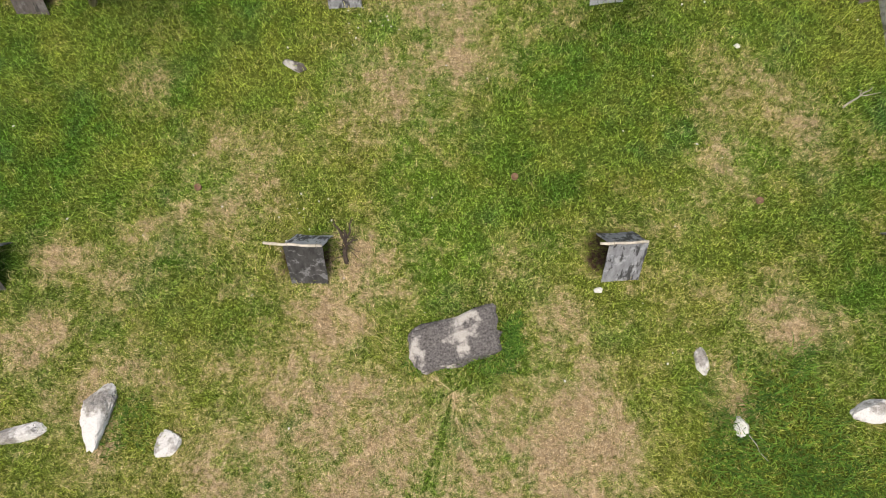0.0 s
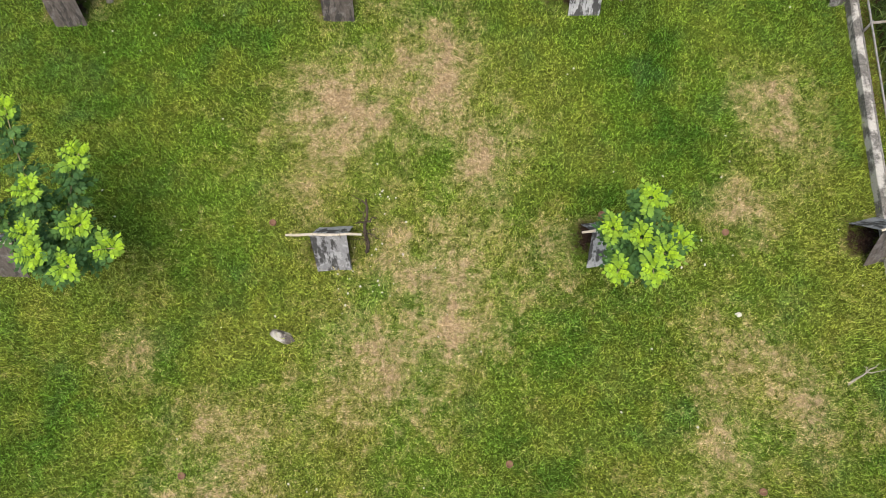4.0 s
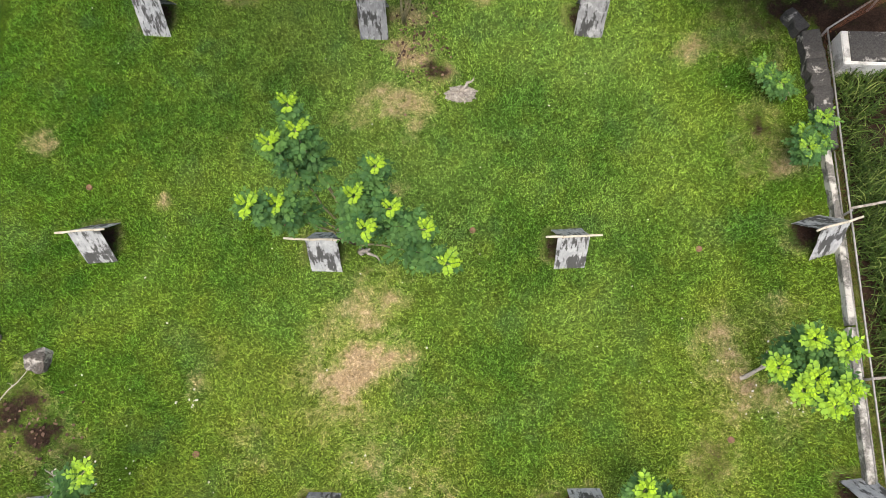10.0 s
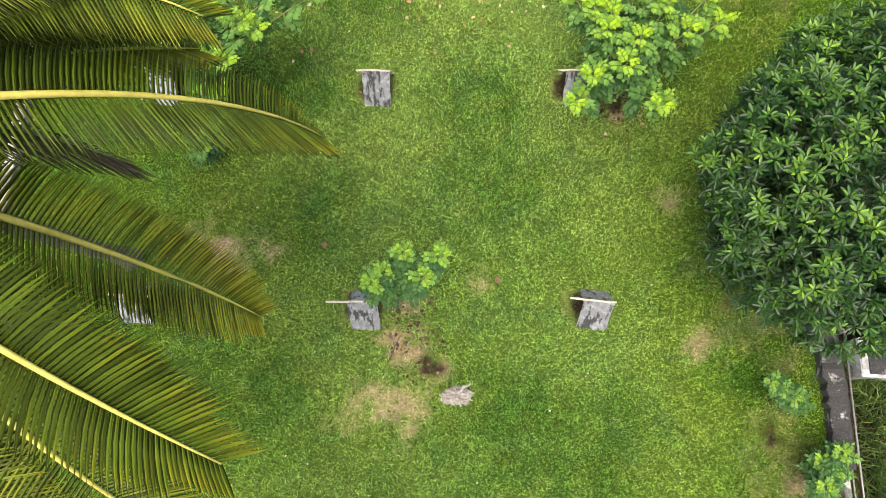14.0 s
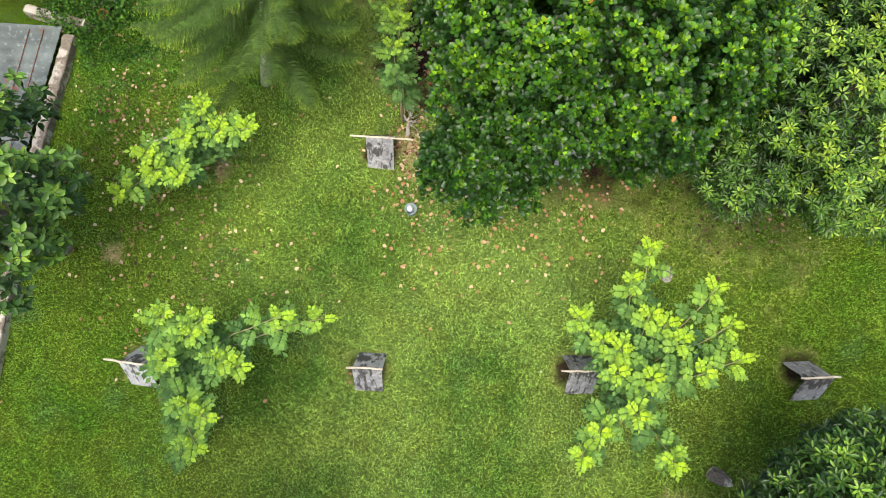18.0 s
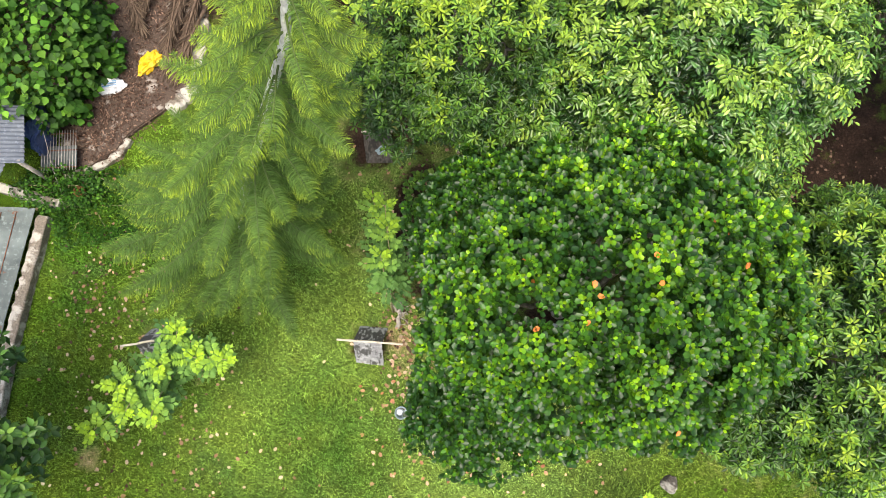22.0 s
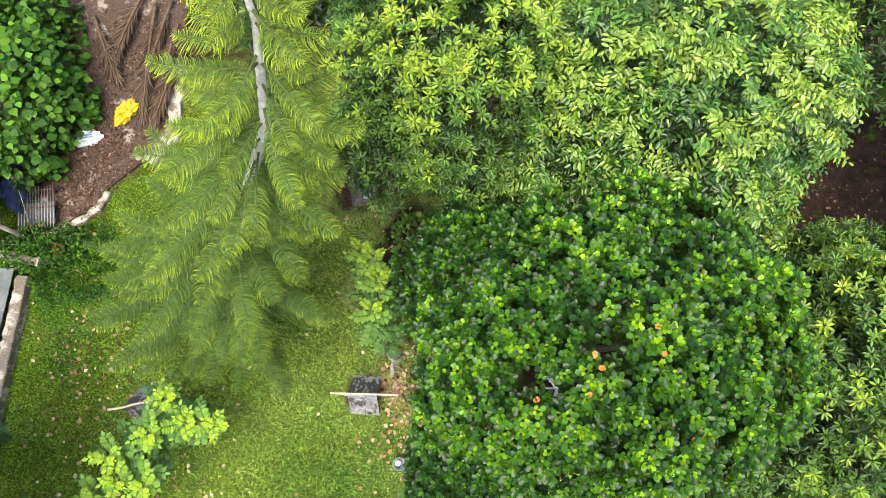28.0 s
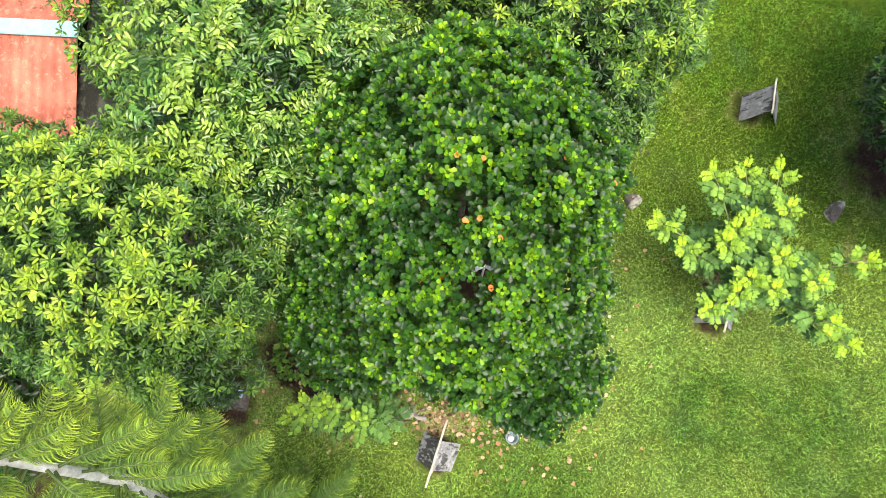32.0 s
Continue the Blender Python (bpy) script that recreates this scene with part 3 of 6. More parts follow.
DRY_NORTH = [(-1.2, 15.6, 1.3, 0.72), (-1.7, 14.8, 1.1, 0.65), (-0.9, 16.7, 0.8, 0.7), (0.5, 14.3, 1.0, 0.6), (-4.5, 15.2, 0.9, 0.65), (-3.5, 13.6, 0.9, 0.5), (0.2, 12.6, 1.0, 0.6), (-0.4, 20.9, 1.0, 0.75), (-0.5, 22.1, 0.7, 1.0), (5.6, 15.8, 0.8, 0.6), (6.9, 16.3, 0.7, 0.7), (-1.7, 15.9, 0.91, 0.4), (-1.3, 15.3, 0.56, 0.5), (-0.9, 16.5, 0.92, 0.5), (-1.2, 17.0, 0.58, 0.7), (-4.4, 15.6, 0.68, 0.5), (6.1, 16.1, 0.67, 0.5), (7.1, 20.0, 0.72, 0.9), (7.3, 19.4, 0.71, 0.8), (-8.4, 20.1, 0.50, 0.9), (-7.8, 14.1, 0.78, 0.5), (0.4, 21.3, 0.75, 0.5), (-0.6, 20.9, 0.75, 0.5), (2.2, 15.9, 0.23, 0.5), (6.0, 14.7, 0.55, 0.4), (-6.8, 12.4, 0.54, 0.8), (7.7, 17.9, 0.46, 0.9), (-0.6, 20.7, 1.18, 0.6), (-0.4, 22.2, 0.73, 0.8), (0.1, 21.6, 0.48, 1.0), (1.1, 23.5, 0.49, 0.7), (-0.7, 18.9, 0.57, 0.6), (-5.6, 18.7, 0.25, 0.8), (-3.2, 24.1, 0.50, 0.7), (-1.1, 20.9, 0.8, 0.8), (-1.8, 20.5, 0.5, 0.6), (-4.4, 24.1, 0.8, 0.7), (5.9, 22.0, 0.9, 0.6), (-1.1, 16.7, 0.8, 0.65)]
DRY_WOODS = [(6.0, 21.8, 0.59, 0.5), (7.4, 22.8, 0.72, 0.6), (5.9, 24.1, 0.49, 0.5), (-0.5, 22.9, 0.61, 0.8), (4.4, 27.4, 0.52, 0.9), (5.4, 25.3, 0.48, 0.6), (0.2, 24.0, 0.83, 0.4), (-3.5, 24.3, 0.71, 0.5), (-4.9, 24.7, 0.72, 0.6), (0.0, 32.8, 0.68, 0.7), (4.0, 32.2, 0.67, 0.7), (-0.4, 33.4, 0.55, 0.8), (4.2, 28.0, 0.50, 0.9), (-4.9, 32.7, 0.41, 0.8), (-5.3, 28.4, 0.38, 0.8), (-7.1, 30.7, 0.33, 0.7)]
BARE = [(7.9, 24.3, 1.7, 1.2), (7.0, 24.0, 0.9, 0.8), (0.0, 37.1, 0.9, 1.0), (-0.2, 35.9, 0.6, 0.8), (10.1, 38.5, 1.8, 1.0), (8.1, 36.6, 1.2, 1.0), (7.5, 35.4, 0.6, 1.0), (-1.3, 38.0, 0.9, 1.0), (-0.1, 38.3, 1.1, 1.0), (3.5, 37.6, 1.8, 1.0), (6.3, 38.3, 1.8, 1.0), (0.1, 21.65, 0.3, 0.9), (2.3, 12.6, 0.32, 0.9), (7.55, 17.75, 0.35, 0.9), (7.0, 31.4, 1.3, 0.5), (8.3, 30.7, 1.1, 0.45), (5.2, 32.2, 1.2, 0.55), (7.7, 29.3, 0.8, 0.35), (6.0, 31.6, 1.2, 0.45), (-7.6, 14.0, 0.55, 1.0), (-8.6, 14.2, 0.5, 1.0), (-6.9, 13.4, 0.4, 1.0), (9.0, 36.6, 2.3, 1.4), (10.9, 37.6, 2.3, 1.4), (7.9, 35.2, 1.6, 1.4), (-0.3, 35.7, 1.1, 1.1), (0.3, 34.7, 0.7, 1.0), (-0.2, 34.9, 0.7, 0.8), (0.4, 36.6, 0.9, 1.0), (7.15, 20.2, 0.7, 0.7), (6.9, 19.6, 0.6, 0.6), (6.6, 22.6, 0.7, 0.7), (7.4, 22.9, 0.7, 0.9), (7.3, 21.7, 0.5, 0.6), (6.3, 23.9, 0.45, 0.5), (5.34, 13.62, 0.45, 0.8), (5.2, 13.2, 0.3, 0.7), (-8.1, 14.3, 0.7, 0.8), (6.25, 14.8, 0.45, 0.35), (4.3, 27.75, 0.35, 0.8), (3.5, 34.0, 2.2, 0.9), (7.5, 33.2, 2.0, 0.9)]
LUSH = [(-6.5, 36.0, 1.5), (-7.6, 34.2, 1.3), (-5.0, 36.5, 1.6), (-3.5, 35.6, 2.0), (-8.3, 36.6, 1.0), (5.6, -1.2, 1.5), (7.0, -1.6, 1.2), (6.9, 17.2, 1.0), (7.2, 21.2, 1.0), (1.57, 3.63, 0.8), (-4.4, 1.2, 1.21), (-3.9, 6.1, 1.13), (1.6, 3.5, 0.87), (3.1, 5.4, 1.41), (-6.7, 4.7, 1.51), (6.1, 2.2, 1.13), (-4.3, 12.1, 1.43), (-7.4, 11.1, 1.63), (1.2, 12.7, 1.22), (4.0, 11.2, 0.86), (1.5, 14.8, 1.73), (-5.5, 15.0, 1.17), (2.8, 8.3, 0.61), (4.4, 9.5, 0.93), (-7.8, 17.2, 1.77), (-4.0, 17.3, 1.53), (1.6, 17.6, 1.75), (4.5, 17.3, 1.15), (-6.4, 20.6, 1.88), (2.9, 19.9, 1.82), (6.5, 18.0, 0.81), (-3.6, 21.2, 1.44), (1.7, 20.4, 1.75), (-2.5, 25.1, 1.28), (1.6, 25.7, 1.92), (6.8, 21.3, 0.94), (-5.3, 20.4, 1.42), (1.3, 27.6, 1.51), (-3.2, 28.3, 1.78), (-1.7, 31.0, 1.59)]


SHELTER_SPOTS = [(x, y) for x, y in ((-2.33, 2.28), (2.75, 2.28), (-7.65, 7.4), (-1.93, 7.46), (2.88, 7.5), (7.75, 7.5), (-7.3, 12.5), (-1.98, 12.54), (2.85, 12.6), (7.95, 12.85), (-6.75, 17.85), (-2.08, 17.63), (2.8, 17.66), (7.8, 17.85), (-6.1, 23.08), (-1.25, 22.93), (3.52, 22.93), (-5.98, 28.2), (-1.12, 28.13), (3.4, 28.1), (8.35, 28.2), (-5.65, 33.24), (-1.0, 33.27), (3.33, 33.22))]


def patches(x, y, rows):
    """Soft-edged, ragged patches of the sward."""
    ragged = np.clip(0.02 + 1.9 * fbm(x * 2.6 + 3, y * 2.6 + 8, 21, 5), 0.15, 1.5)
    total = np.zeros_like(x)
    for px, py, r, *s in rows:
        d = ((x - px) ** 2 + (y - py) ** 2) / (r * r)
        total = np.maximum(total, (s[0] if s else 1.0) * np.exp(-0.9 * d))
    return np.clip(total * ragged, 0, 1)


def sward(x, y):
    """The lawn's dryness, bareness and lushness at each place; the last two carry painted dimming too."""
    south = np.clip((13 - y) / 14, 0, 1)
    yellow = np.clip((18 - y) / 12, 0, 1)
    north = patches(x, y, DRY_NORTH + DRY_WOODS)
    dry = patches(x, y, DRY_SOUTH + DRY_MIDDLE) * 0.76 + north * (0.72 + 0.2 * np.clip((y - 17) / 3, 0, 1))
    dry = dry + 0.55 * np.clip(fbm(x * 0.9, y * 0.9, 2, 4) - 0.42, 0, 1) * (0.35 + 1.7 * south) + 0.20 * south + 0.03
    bare = np.clip(patches(x, y, BARE) + np.clip((y - 39.5) / 2, 0, 1) * 0.8, 0, 1)
    for sx, sy in SHELTER_SPOTS:
        bare = np.maximum(bare, 0.9 * np.exp(-(((x - sx + 0.10) / 0.48) ** 4 + ((y - sy) / 0.42) ** 4)))
    # Beyond the fence: dark soil that also paints the shade under tall grass.
    bare = np.maximum(bare, np.clip((x - 8.35) / 0.3, 0, 1) * np.clip((24 - y) / 1.0, 0, 1) * np.clip((14.5 - x) / 3.5, 0, 1) * np.clip((y - 1) / 2, 0, 1))
    # Side strips: greener grass, also darkened in colour to imitate lens vignetting.
    lush_dim = np.maximum(patches(x, y, LUSH), (0.5 + 0.5 * fbm(x, y, 15, 3)) * np.clip((36 - y) / 8, 0, 1) * np.maximum(np.clip((-4.0 - x) / 3.2, 0, 1), 0.8 * np.clip((x - 5.0) / 2.4, 0, 1)))
    fresh = np.clip((y - 11) / 9, 0, 1) * np.clip((7.5 - np.abs(x - 0.3)) / 5.0, 0, 1) * (0.6 + 0.8 * (fbm(x * 0.5, y * 0.5, 12, 3) - 0.3))
    # One broad paler patch in the north lawn.
    fresh = fresh + 0.55 * np.exp(-((x - 1.3) / 2.6) ** 2 - ((y - 27.6) / 3.0) ** 2) * (0.5 + fbm(x * 0.9, y * 0.9, 13, 3))
    for sx, sy in SHELTER_SPOTS:
        if sy < 25:
            d = np.hypot(x - sx + 0.45, y - sy - 0.1)
            ring = np.exp(-((d - 1.65) / 0.16) ** 2) * fbm(x * 0.8 + sx, y * 0.8, 27, 2)
            fresh = fresh + 0.42 * ring
            lush_dim = np.minimum(1, lush_dim + 0.25 * np.clip((1.5 - d) / 0.4, 0, 1) * fbm(x * 0.7, y * 0.7 + sy, 28, 2))
    fresh = fresh * (1 - 0.7 * north)
    return np.clip(np.maximum(dry - 0.35 * lush_dim * (1 - 0.6 * north) - 0.2 * fresh, bare), 0, 1), bare, lush_dim, np.clip(fresh, 0, 1), yellow


GRID = 0.06
GRID_X, GRID_Y = np.arange(-9.9, 11.5, GRID), np.arange(-3.5, 38.9, GRID)
SWARD = [layer.reshape(len(GRID_Y), len(GRID_X)) for layer in sward(*(v.ravel() for v in np.meshgrid(GRID_X, GRID_Y)))]


def sward_at(x, y):
    """The sward's layers at many places, from the grid."""
    i = np.clip(np.rint((np.asarray(x) - GRID_X[0]) / GRID).astype(int), 0, len(GRID_X) - 1)
    j = np.clip(np.rint((np.asarray(y) - GRID_Y[0]) / GRID).astype(int), 0, len(GRID_Y) - 1)
    return [layer[j, i] for layer in SWARD]


def relief(x, y):
    return 0.05 * (fbm(np.asarray(x) * 0.6, np.asarray(y) * 0.6, 4, 3) - 0.5)


def make_ground_sheet():
    gx = np.concatenate([[-600, -200, -80, -40, -24], np.arange(-16, 16.01, 0.2), [24, 40, 80, 200, 600]])
    gy = np.concatenate([[-600, -200, -80, -30, -14], np.arange(-8, 48.01, 0.2), [56, 80, 140, 300, 700]])
    x, y = np.meshgrid(gx, gy)
    z = relief(x, y)
    nx, ny = len(gx), len(gy)
    i = (np.arange(ny - 1)[:, None] * nx + np.arange(nx - 1)[None, :]).ravel()
    tris = np.concatenate([np.stack([i, i + 1, i + nx + 1], 1), np.stack([i, i + nx + 1, i + nx], 1)])
    dry, bare, lush_dim, fresh, south = sward(x.ravel(), y.ravel())
    me = tri_mesh("ground", np.stack([x, y, z], -1), tris, GROUND, dry=dry, bare=bare, lush_dim=lush_dim, fresh=fresh, south=south)
    me.shade_smooth()
    tagged(new("ground", me), "mown green lawn with dry straw-coloured patches and bare soil", "lawn", kind="structure")


def blade_mesh(name, label, x, y, long, wide, lean, curl):
    """Single grass blades: one triangle each, or a bent pair where they curl over."""
    n = len(x)
    dry, bare, lush_dim, fresh, south = sward_at(x, y)
    ang = rng.uniform(0, 6.283, n)
    base = np.stack([x, y, relief(x, y) - 0.004], 1)
    out = np.stack([np.cos(ang), np.sin(ang), np.zeros(n)], 1)
    side = np.stack([-np.sin(ang), np.cos(ang), np.zeros(n)], 1) * wide[:, None]
    up = np.array([0, 0, 1.0])
    tip = base + out * (np.sin(lean) * long)[:, None] + up * (np.cos(lean) * long)[:, None]
    if curl:
        bend = base + out * (np.sin(lean) * long * 0.35)[:, None] + up * (np.cos(lean) * long * 0.9 + 0.15 * long)[:, None]
        tip = tip + np.stack([-np.sin(ang), np.cos(ang), np.zeros(n)], 1) * (rng.normal(0, 0.25, n) * long)[:, None]
        v, k = np.stack([base - side, base + side, bend - side * 0.9, bend + side * 0.9, tip], 1), 5
        t = np.array([[0, 1, 3], [0, 3, 2], [2, 3, 4]])[None] + (np.arange(n) * 5)[:, None, None]
    else:
        v, k = np.stack([base - side, base + side, tip], 1), 3
        t = np.arange(3 * n)
    me = tri_mesh(name, v, t, BLADE, **{key: np.repeat(value, k) for key, value in (("dry", dry), ("bare", bare), ("lush_dim", lush_dim), ("fresh", fresh), ("south", south))})
    tagged(new(name, me), label, "grass", kind="stuff")


def make_grass(count=1040000, tall=60000):
    x, y = rng.uniform(-9.6, 11.2, count), rng.uniform(-3.2, 38.5, count)
    dry, bare, lush_dim, fresh, south = sward_at(x, y)
    keep = ((x < 8.4) | (y > 24)) & (rng.uniform(0, 1, count) > np.clip(0.40 * dry + 0.6 * bare, 0, 0.93))
    x, y, dry, lush_dim = x[keep], y[keep], dry[keep], lush_dim[keep]
    n = len(x)
    tuft = fbm(x * 5, y * 5, 9, 2)
    long = rng.uniform(0.03, 0.085, n) * (0.5 + 1.0 * tuft) * (1 + 0.4 * lush_dim - 0.2 * dry)
    blade_mesh("grass", "short uneven lawn grass, green with dry straw blades", x, y, long, rng.uniform(0.0031, 0.0065, n), rng.uniform(0.3, 1.25, n), False)
    x, y = rng.uniform(-9.6, 11.2, tall), rng.uniform(-3.2, 31, tall)
    dry, bare, lush_dim, fresh, south = sward_at(x, y)
    keep = ((x < 8.4) | (y > 24)) & (fbm(x * 1.1, y * 1.1, 19, 3) + 0.10 * south > rng.uniform(0.30, 0.75, tall)) & (bare < 0.4)
    x, y, south = x[keep], y[keep], south[keep]
    n = len(x)
    blade_mesh("long_grass", "longer curled blades standing up out of the lawn", x, y, rng.uniform(0.07, 0.17, n) * (0.75 + 0.4 * south), rng.uniform(0.0022, 0.0042, n), rng.uniform(0.6, 1.2, n), True)


make_ground_sheet()
make_grass()


# ---- the shelters: two boards leaning together under a pole ----
def shelter(at, turn=0.0, width=0.62, half=0.41, height=0.87, mats=(BOARD_LIGHT, BOARD_GREY), pole=(0.42, 0.05), tilt=0.0, label=""):
    """South board in mats[0], north board in mats[1]; pole: how far it juts out west and east."""
    hut = tagged(new("chicken_shelter"), label or "A-shaped shelter of weathered boards with bamboo ridge pole", "animal shelter", "shelters on the lawn")
    hut.matrix_basis = pose(at[0], at[1] - 0.08, float(relief(at[0], at[1])), 0, tilt, turn)
    slope = math.hypot(half, height) + 0.05
    lean = math.degrees(math.atan2(height, half))
    for k, (sign, mat) in enumerate(((-1, mats[0]), (1, mats[1]))):
        bm = box(width, slope, 0.014, (rnd.uniform(-0.02, 0.02), 0, 0), 0.003, 0.0)
        bmesh.ops.subdivide_edges(bm, edges=[e for e in bm.edges if e.calc_length() > 0.3], cuts=6, use_grid_fill=True)
        for v in bm.verts:
            v.co += Vector((noise.noise(v.co * 9 + Vector(at + (k,))) * 0.012 * (abs(v.co.x) > width * 0.47), noise.noise(v.co * 7) * 0.012 * (abs(v.co.y) > slope * 0.47), noise.noise(v.co * 2.5 + Vector((k, 0, at[1]))) * 0.02))
        mid = (0, sign * half / 2, height / 2)
        part("board", bm_mesh("board", bm, mat), hut, m=pose(*mid, -sign * lean, 0, 0))
    x0, x1 = -width / 2 - pole[0], width / 2 + pole[1]
    pts = [Vector((x0 + (x1 - x0) * i / 6, rnd.uniform(-0.01, 0.01), height + 0.03 + rnd.uniform(-0.008, 0.008))) for i in range(7)]
    part("ridge_pole", bar("ridge_pole", pts, [0.021 + 0.004 * (i % 2) for i in range(7)], BAMBOO, 8), hut, "bleached bamboo pole")
    for x in (-width * 0.36, width * 0.36):
        ring = [Vector((x + 0.01 * math.sin(a * 3), 0.036 * math.cos(a), height + 0.012 + 0.042 * math.sin(a))) for a in [i * 0.7 for i in range(10)]]
        part("tie_cord", bar("tie_cord", ring, 0.006, CORD, 4), hut)
    return hut


MIXED, PALE, DULL, BROWN, BLACK = (BOARD_GREY, BOARD_LIGHT), (BOARD_LIGHT, BOARD_LIGHT), (BOARD_GREY, BOARD_GREY), (BOARD_BROWN, BOARD_GREY), (BOARD_BLACK, BOARD_LIGHT)
ROW = [
    ((-2.33, 2.28), -3, BLACK, (0.30, 0.0)), ((2.75, 2.28), 2, DULL, (0.13, 0.0)), ((7.6, 2.3), 12, DULL, (0.3, 0.1)), ((-7.75, 2.2), 0, BROWN, (0.1, 0.1)),
    ((-7.65, 7.4), -4, BROWN, (0.1, 0.1)), ((-1.93, 7.46), 0, MIXED, (0.38, 0.28)), ((2.88, 7.5), 5, PALE, (0.2, 0.05)), ((7.75, 7.5), 10, BROWN, (0.05, 0.1)),
    ((-7.30, 12.48), 3, BROWN, (0.1, 0.3)), ((-1.98, 12.54), -2, BROWN, (0.36, 0.02)), ((2.85, 12.6), 0, PALE, (0.18, 0.02)), ((7.95, 12.75), 6, BLACK, (0.0, 0.4)),
    ((-6.75, 17.85), 4, PALE, (0.22, 0.12)), ((-2.08, 17.63), -2, PALE, (0.42, 0.05)), ((2.80, 17.66), 2, PALE, (0.25, 0.22)), ((7.80, 17.85), 16, PALE, (0.1, 0.25)),
    ((-6.10, 23.08), -3, PALE, (0.05, 0.2)), ((-1.25, 22.93), 0, MIXED, (0.42, 0.02)), ((3.52, 22.93), -6, DULL, (0.28, 0.02)),
    ((-5.98, 28.2), -8, PALE, (0.30, 0.1)), ((-1.12, 28.13), -2, MIXED, (0.12, 0.02)), ((3.40, 28.1), 0, DULL, (0.18, 0.2)), ((8.25, 28.0), 3, DULL, (0.1, 0.1)),
    ((-5.65, 33.24), 10, DULL, (0.32, 0.05)), ((-1.0, 33.27), -4, MIXED, (0.35, 0.45)), ((3.33, 33.22), -2, DULL, (0.25, 0.05)), ((-0.95, 38.05), 0, BROWN, (0.05, 0.05)), ((8.2, 38.3), 25, DULL, (0.05, 0.05)),
]
for at, turn, mats, pole in ROW:
    shelter(at, turn, mats=mats, pole=pole)


# ---- young live-stake trees beside the shelters ----
LEAFLET = leaf_shape(0.62, 0.46, 0.22, 0.2, False)


def pinnate(roots, ways, size, young, pairs=6, loose=0.12, shape=None, span=0.33, lead=0.45):
    """Feather leaves: pairs of leaflets and one at the tip, on a drooping rib."""
    n = len(roots)
    ways = ways / np.linalg.norm(ways, axis=1, keepdims=True)
    side = np.cross(ways, np.array([0, 0, 1.0]))
    side /= np.linalg.norm(side, axis=1, keepdims=True) + 1e-9
    out = []
    for k in range(pairs + 1):
        s = 0.22 + 0.78 * k / pairs
        at = roots + ways * (s * size)[:, None] + np.array([0, 0, -0.22]) * (s * s * size)[:, None]
        droop = np.array([0, 0, -0.25])
        for sign in ((-1, 1) if k < pairs else (0,)):
            w = side * sign * 0.95 + ways * (lead if sign else 1.0) + droop + rng.normal(0, loose * 0.35, (n, 3))
            up = np.array([0, 0, 1.0]) + ways * 0.3 + rng.normal(0, loose, (n, 3))
            out.append(scatter(shape or LEAFLET, at, frames_from(w, up), size * span * (1.05 - 0.45 * abs(s - 0.5)) * rng.uniform(0.9, 1.1, n), np.clip(young + rng.normal(0, 0.05, n), 0, 1)))
    return join(out)


def sapling(at, tips, label, leaf_len=0.26, leaves=15, zone=0.5, stem=0.022, fresh=1.0, tips_share=0.24):
    t = tagged(new("sapling"), label, "sapling", "young trees beside the shelters")
    z0 = float(relief(at[0], at[1])) - 0.03
    t.location = (at[0], at[1], z0)
    leaves, zone = int(leaves * (2.1 if at[1] < 25 else 1.3)), zone if at[1] < 25 else min(0.75, zone * 1.35)
    leaf_len *= 1.0 if at[1] < 25 else 1.2
    for tx, ty, tz in tips:
        end = Vector((tx - at[0], ty - at[1], tz - z0))
        start = Vector((rnd.uniform(-0.06, 0.06), rnd.uniform(-0.06, 0.06), 0))
        pts = arc(start, end, 0.10 * end.length, 8, 0.03)
        shoot = part("stem", bar("stem", pts, [stem * (1.15 - 0.11 * i) for i in range(9)], BARK_STEM, 6), t)
        roots, ways, age = [], [], []
        for k in range(leaves):
            s = 1 - zone * ((k + 0.2) / leaves) ** 1.15
            f = s * 8
            i = min(int(f), 7)
            p = pts[i].lerp(pts[i + 1], f - i)
            a = k * 2.4 + rnd.uniform(-0.3, 0.3)
            d = (pts[i + 1] - pts[i]).normalized()
            lift = 0.85 - 1.1 * (k / leaves) + rnd.uniform(-0.25, 0.25)
            w = Vector((math.cos(a), math.sin(a), lift)) + d * 0.35
            roots.append(p), ways.append(w), age.append(fresh * (1.02 - 1.05 * (k / leaves) ** 0.75) if k / leaves < (tips_share if at[1] < 25 else 0.45) else rnd.uniform(0.02, 0.26) if at[1] < 25 else rnd.uniform(0.05, 0.4))
        roots, ways, age = np.array(roots), np.array(ways), np.array(age)
        size = leaf_len * (0.72 + 0.4 * np.clip(np.arange(leaves) / 5, 0, 1)) * rng.uniform(0.85, 1.15, leaves)
        v, tr, y = pinnate(roots, ways, size * (1.08 if at[1] < 25 else 1.22), age, 6, 0.28, None, 0.35, 0.62)
        part("foliage", tri_mesh("foliage", v, tr, LEAF_SAPLING, y), shoot)
    return t


def up(z, spots):
    return [(x, y, z + rnd.uniform(-0.25, 0.15)) for x, y in spots]


sapling((3.3, 7.3), up(2.3, [(3.12, 7.45), (2.60, 7.07), (3.6, 6.85), (3.06, 6.30), (2.58, 6.35), (3.28, 6.6), (3.0, 6.9)]), "bushy young tree with bright lime-green leaf tips over a shelter", leaves=16)
sapling((-6.6, 7.1), up(2.5, [(-5.51, 8.3), (-6.2, 7.74), (-6.07, 6.98), (-5.31, 7.14), (-4.75, 6.75), (-5.25, 6.42), (-6.65, 9.0), (-5.8, 6.6), (-6.9, 7.5)]), "spreading young tree with lime tips and dark lower leaves", leaves=16)
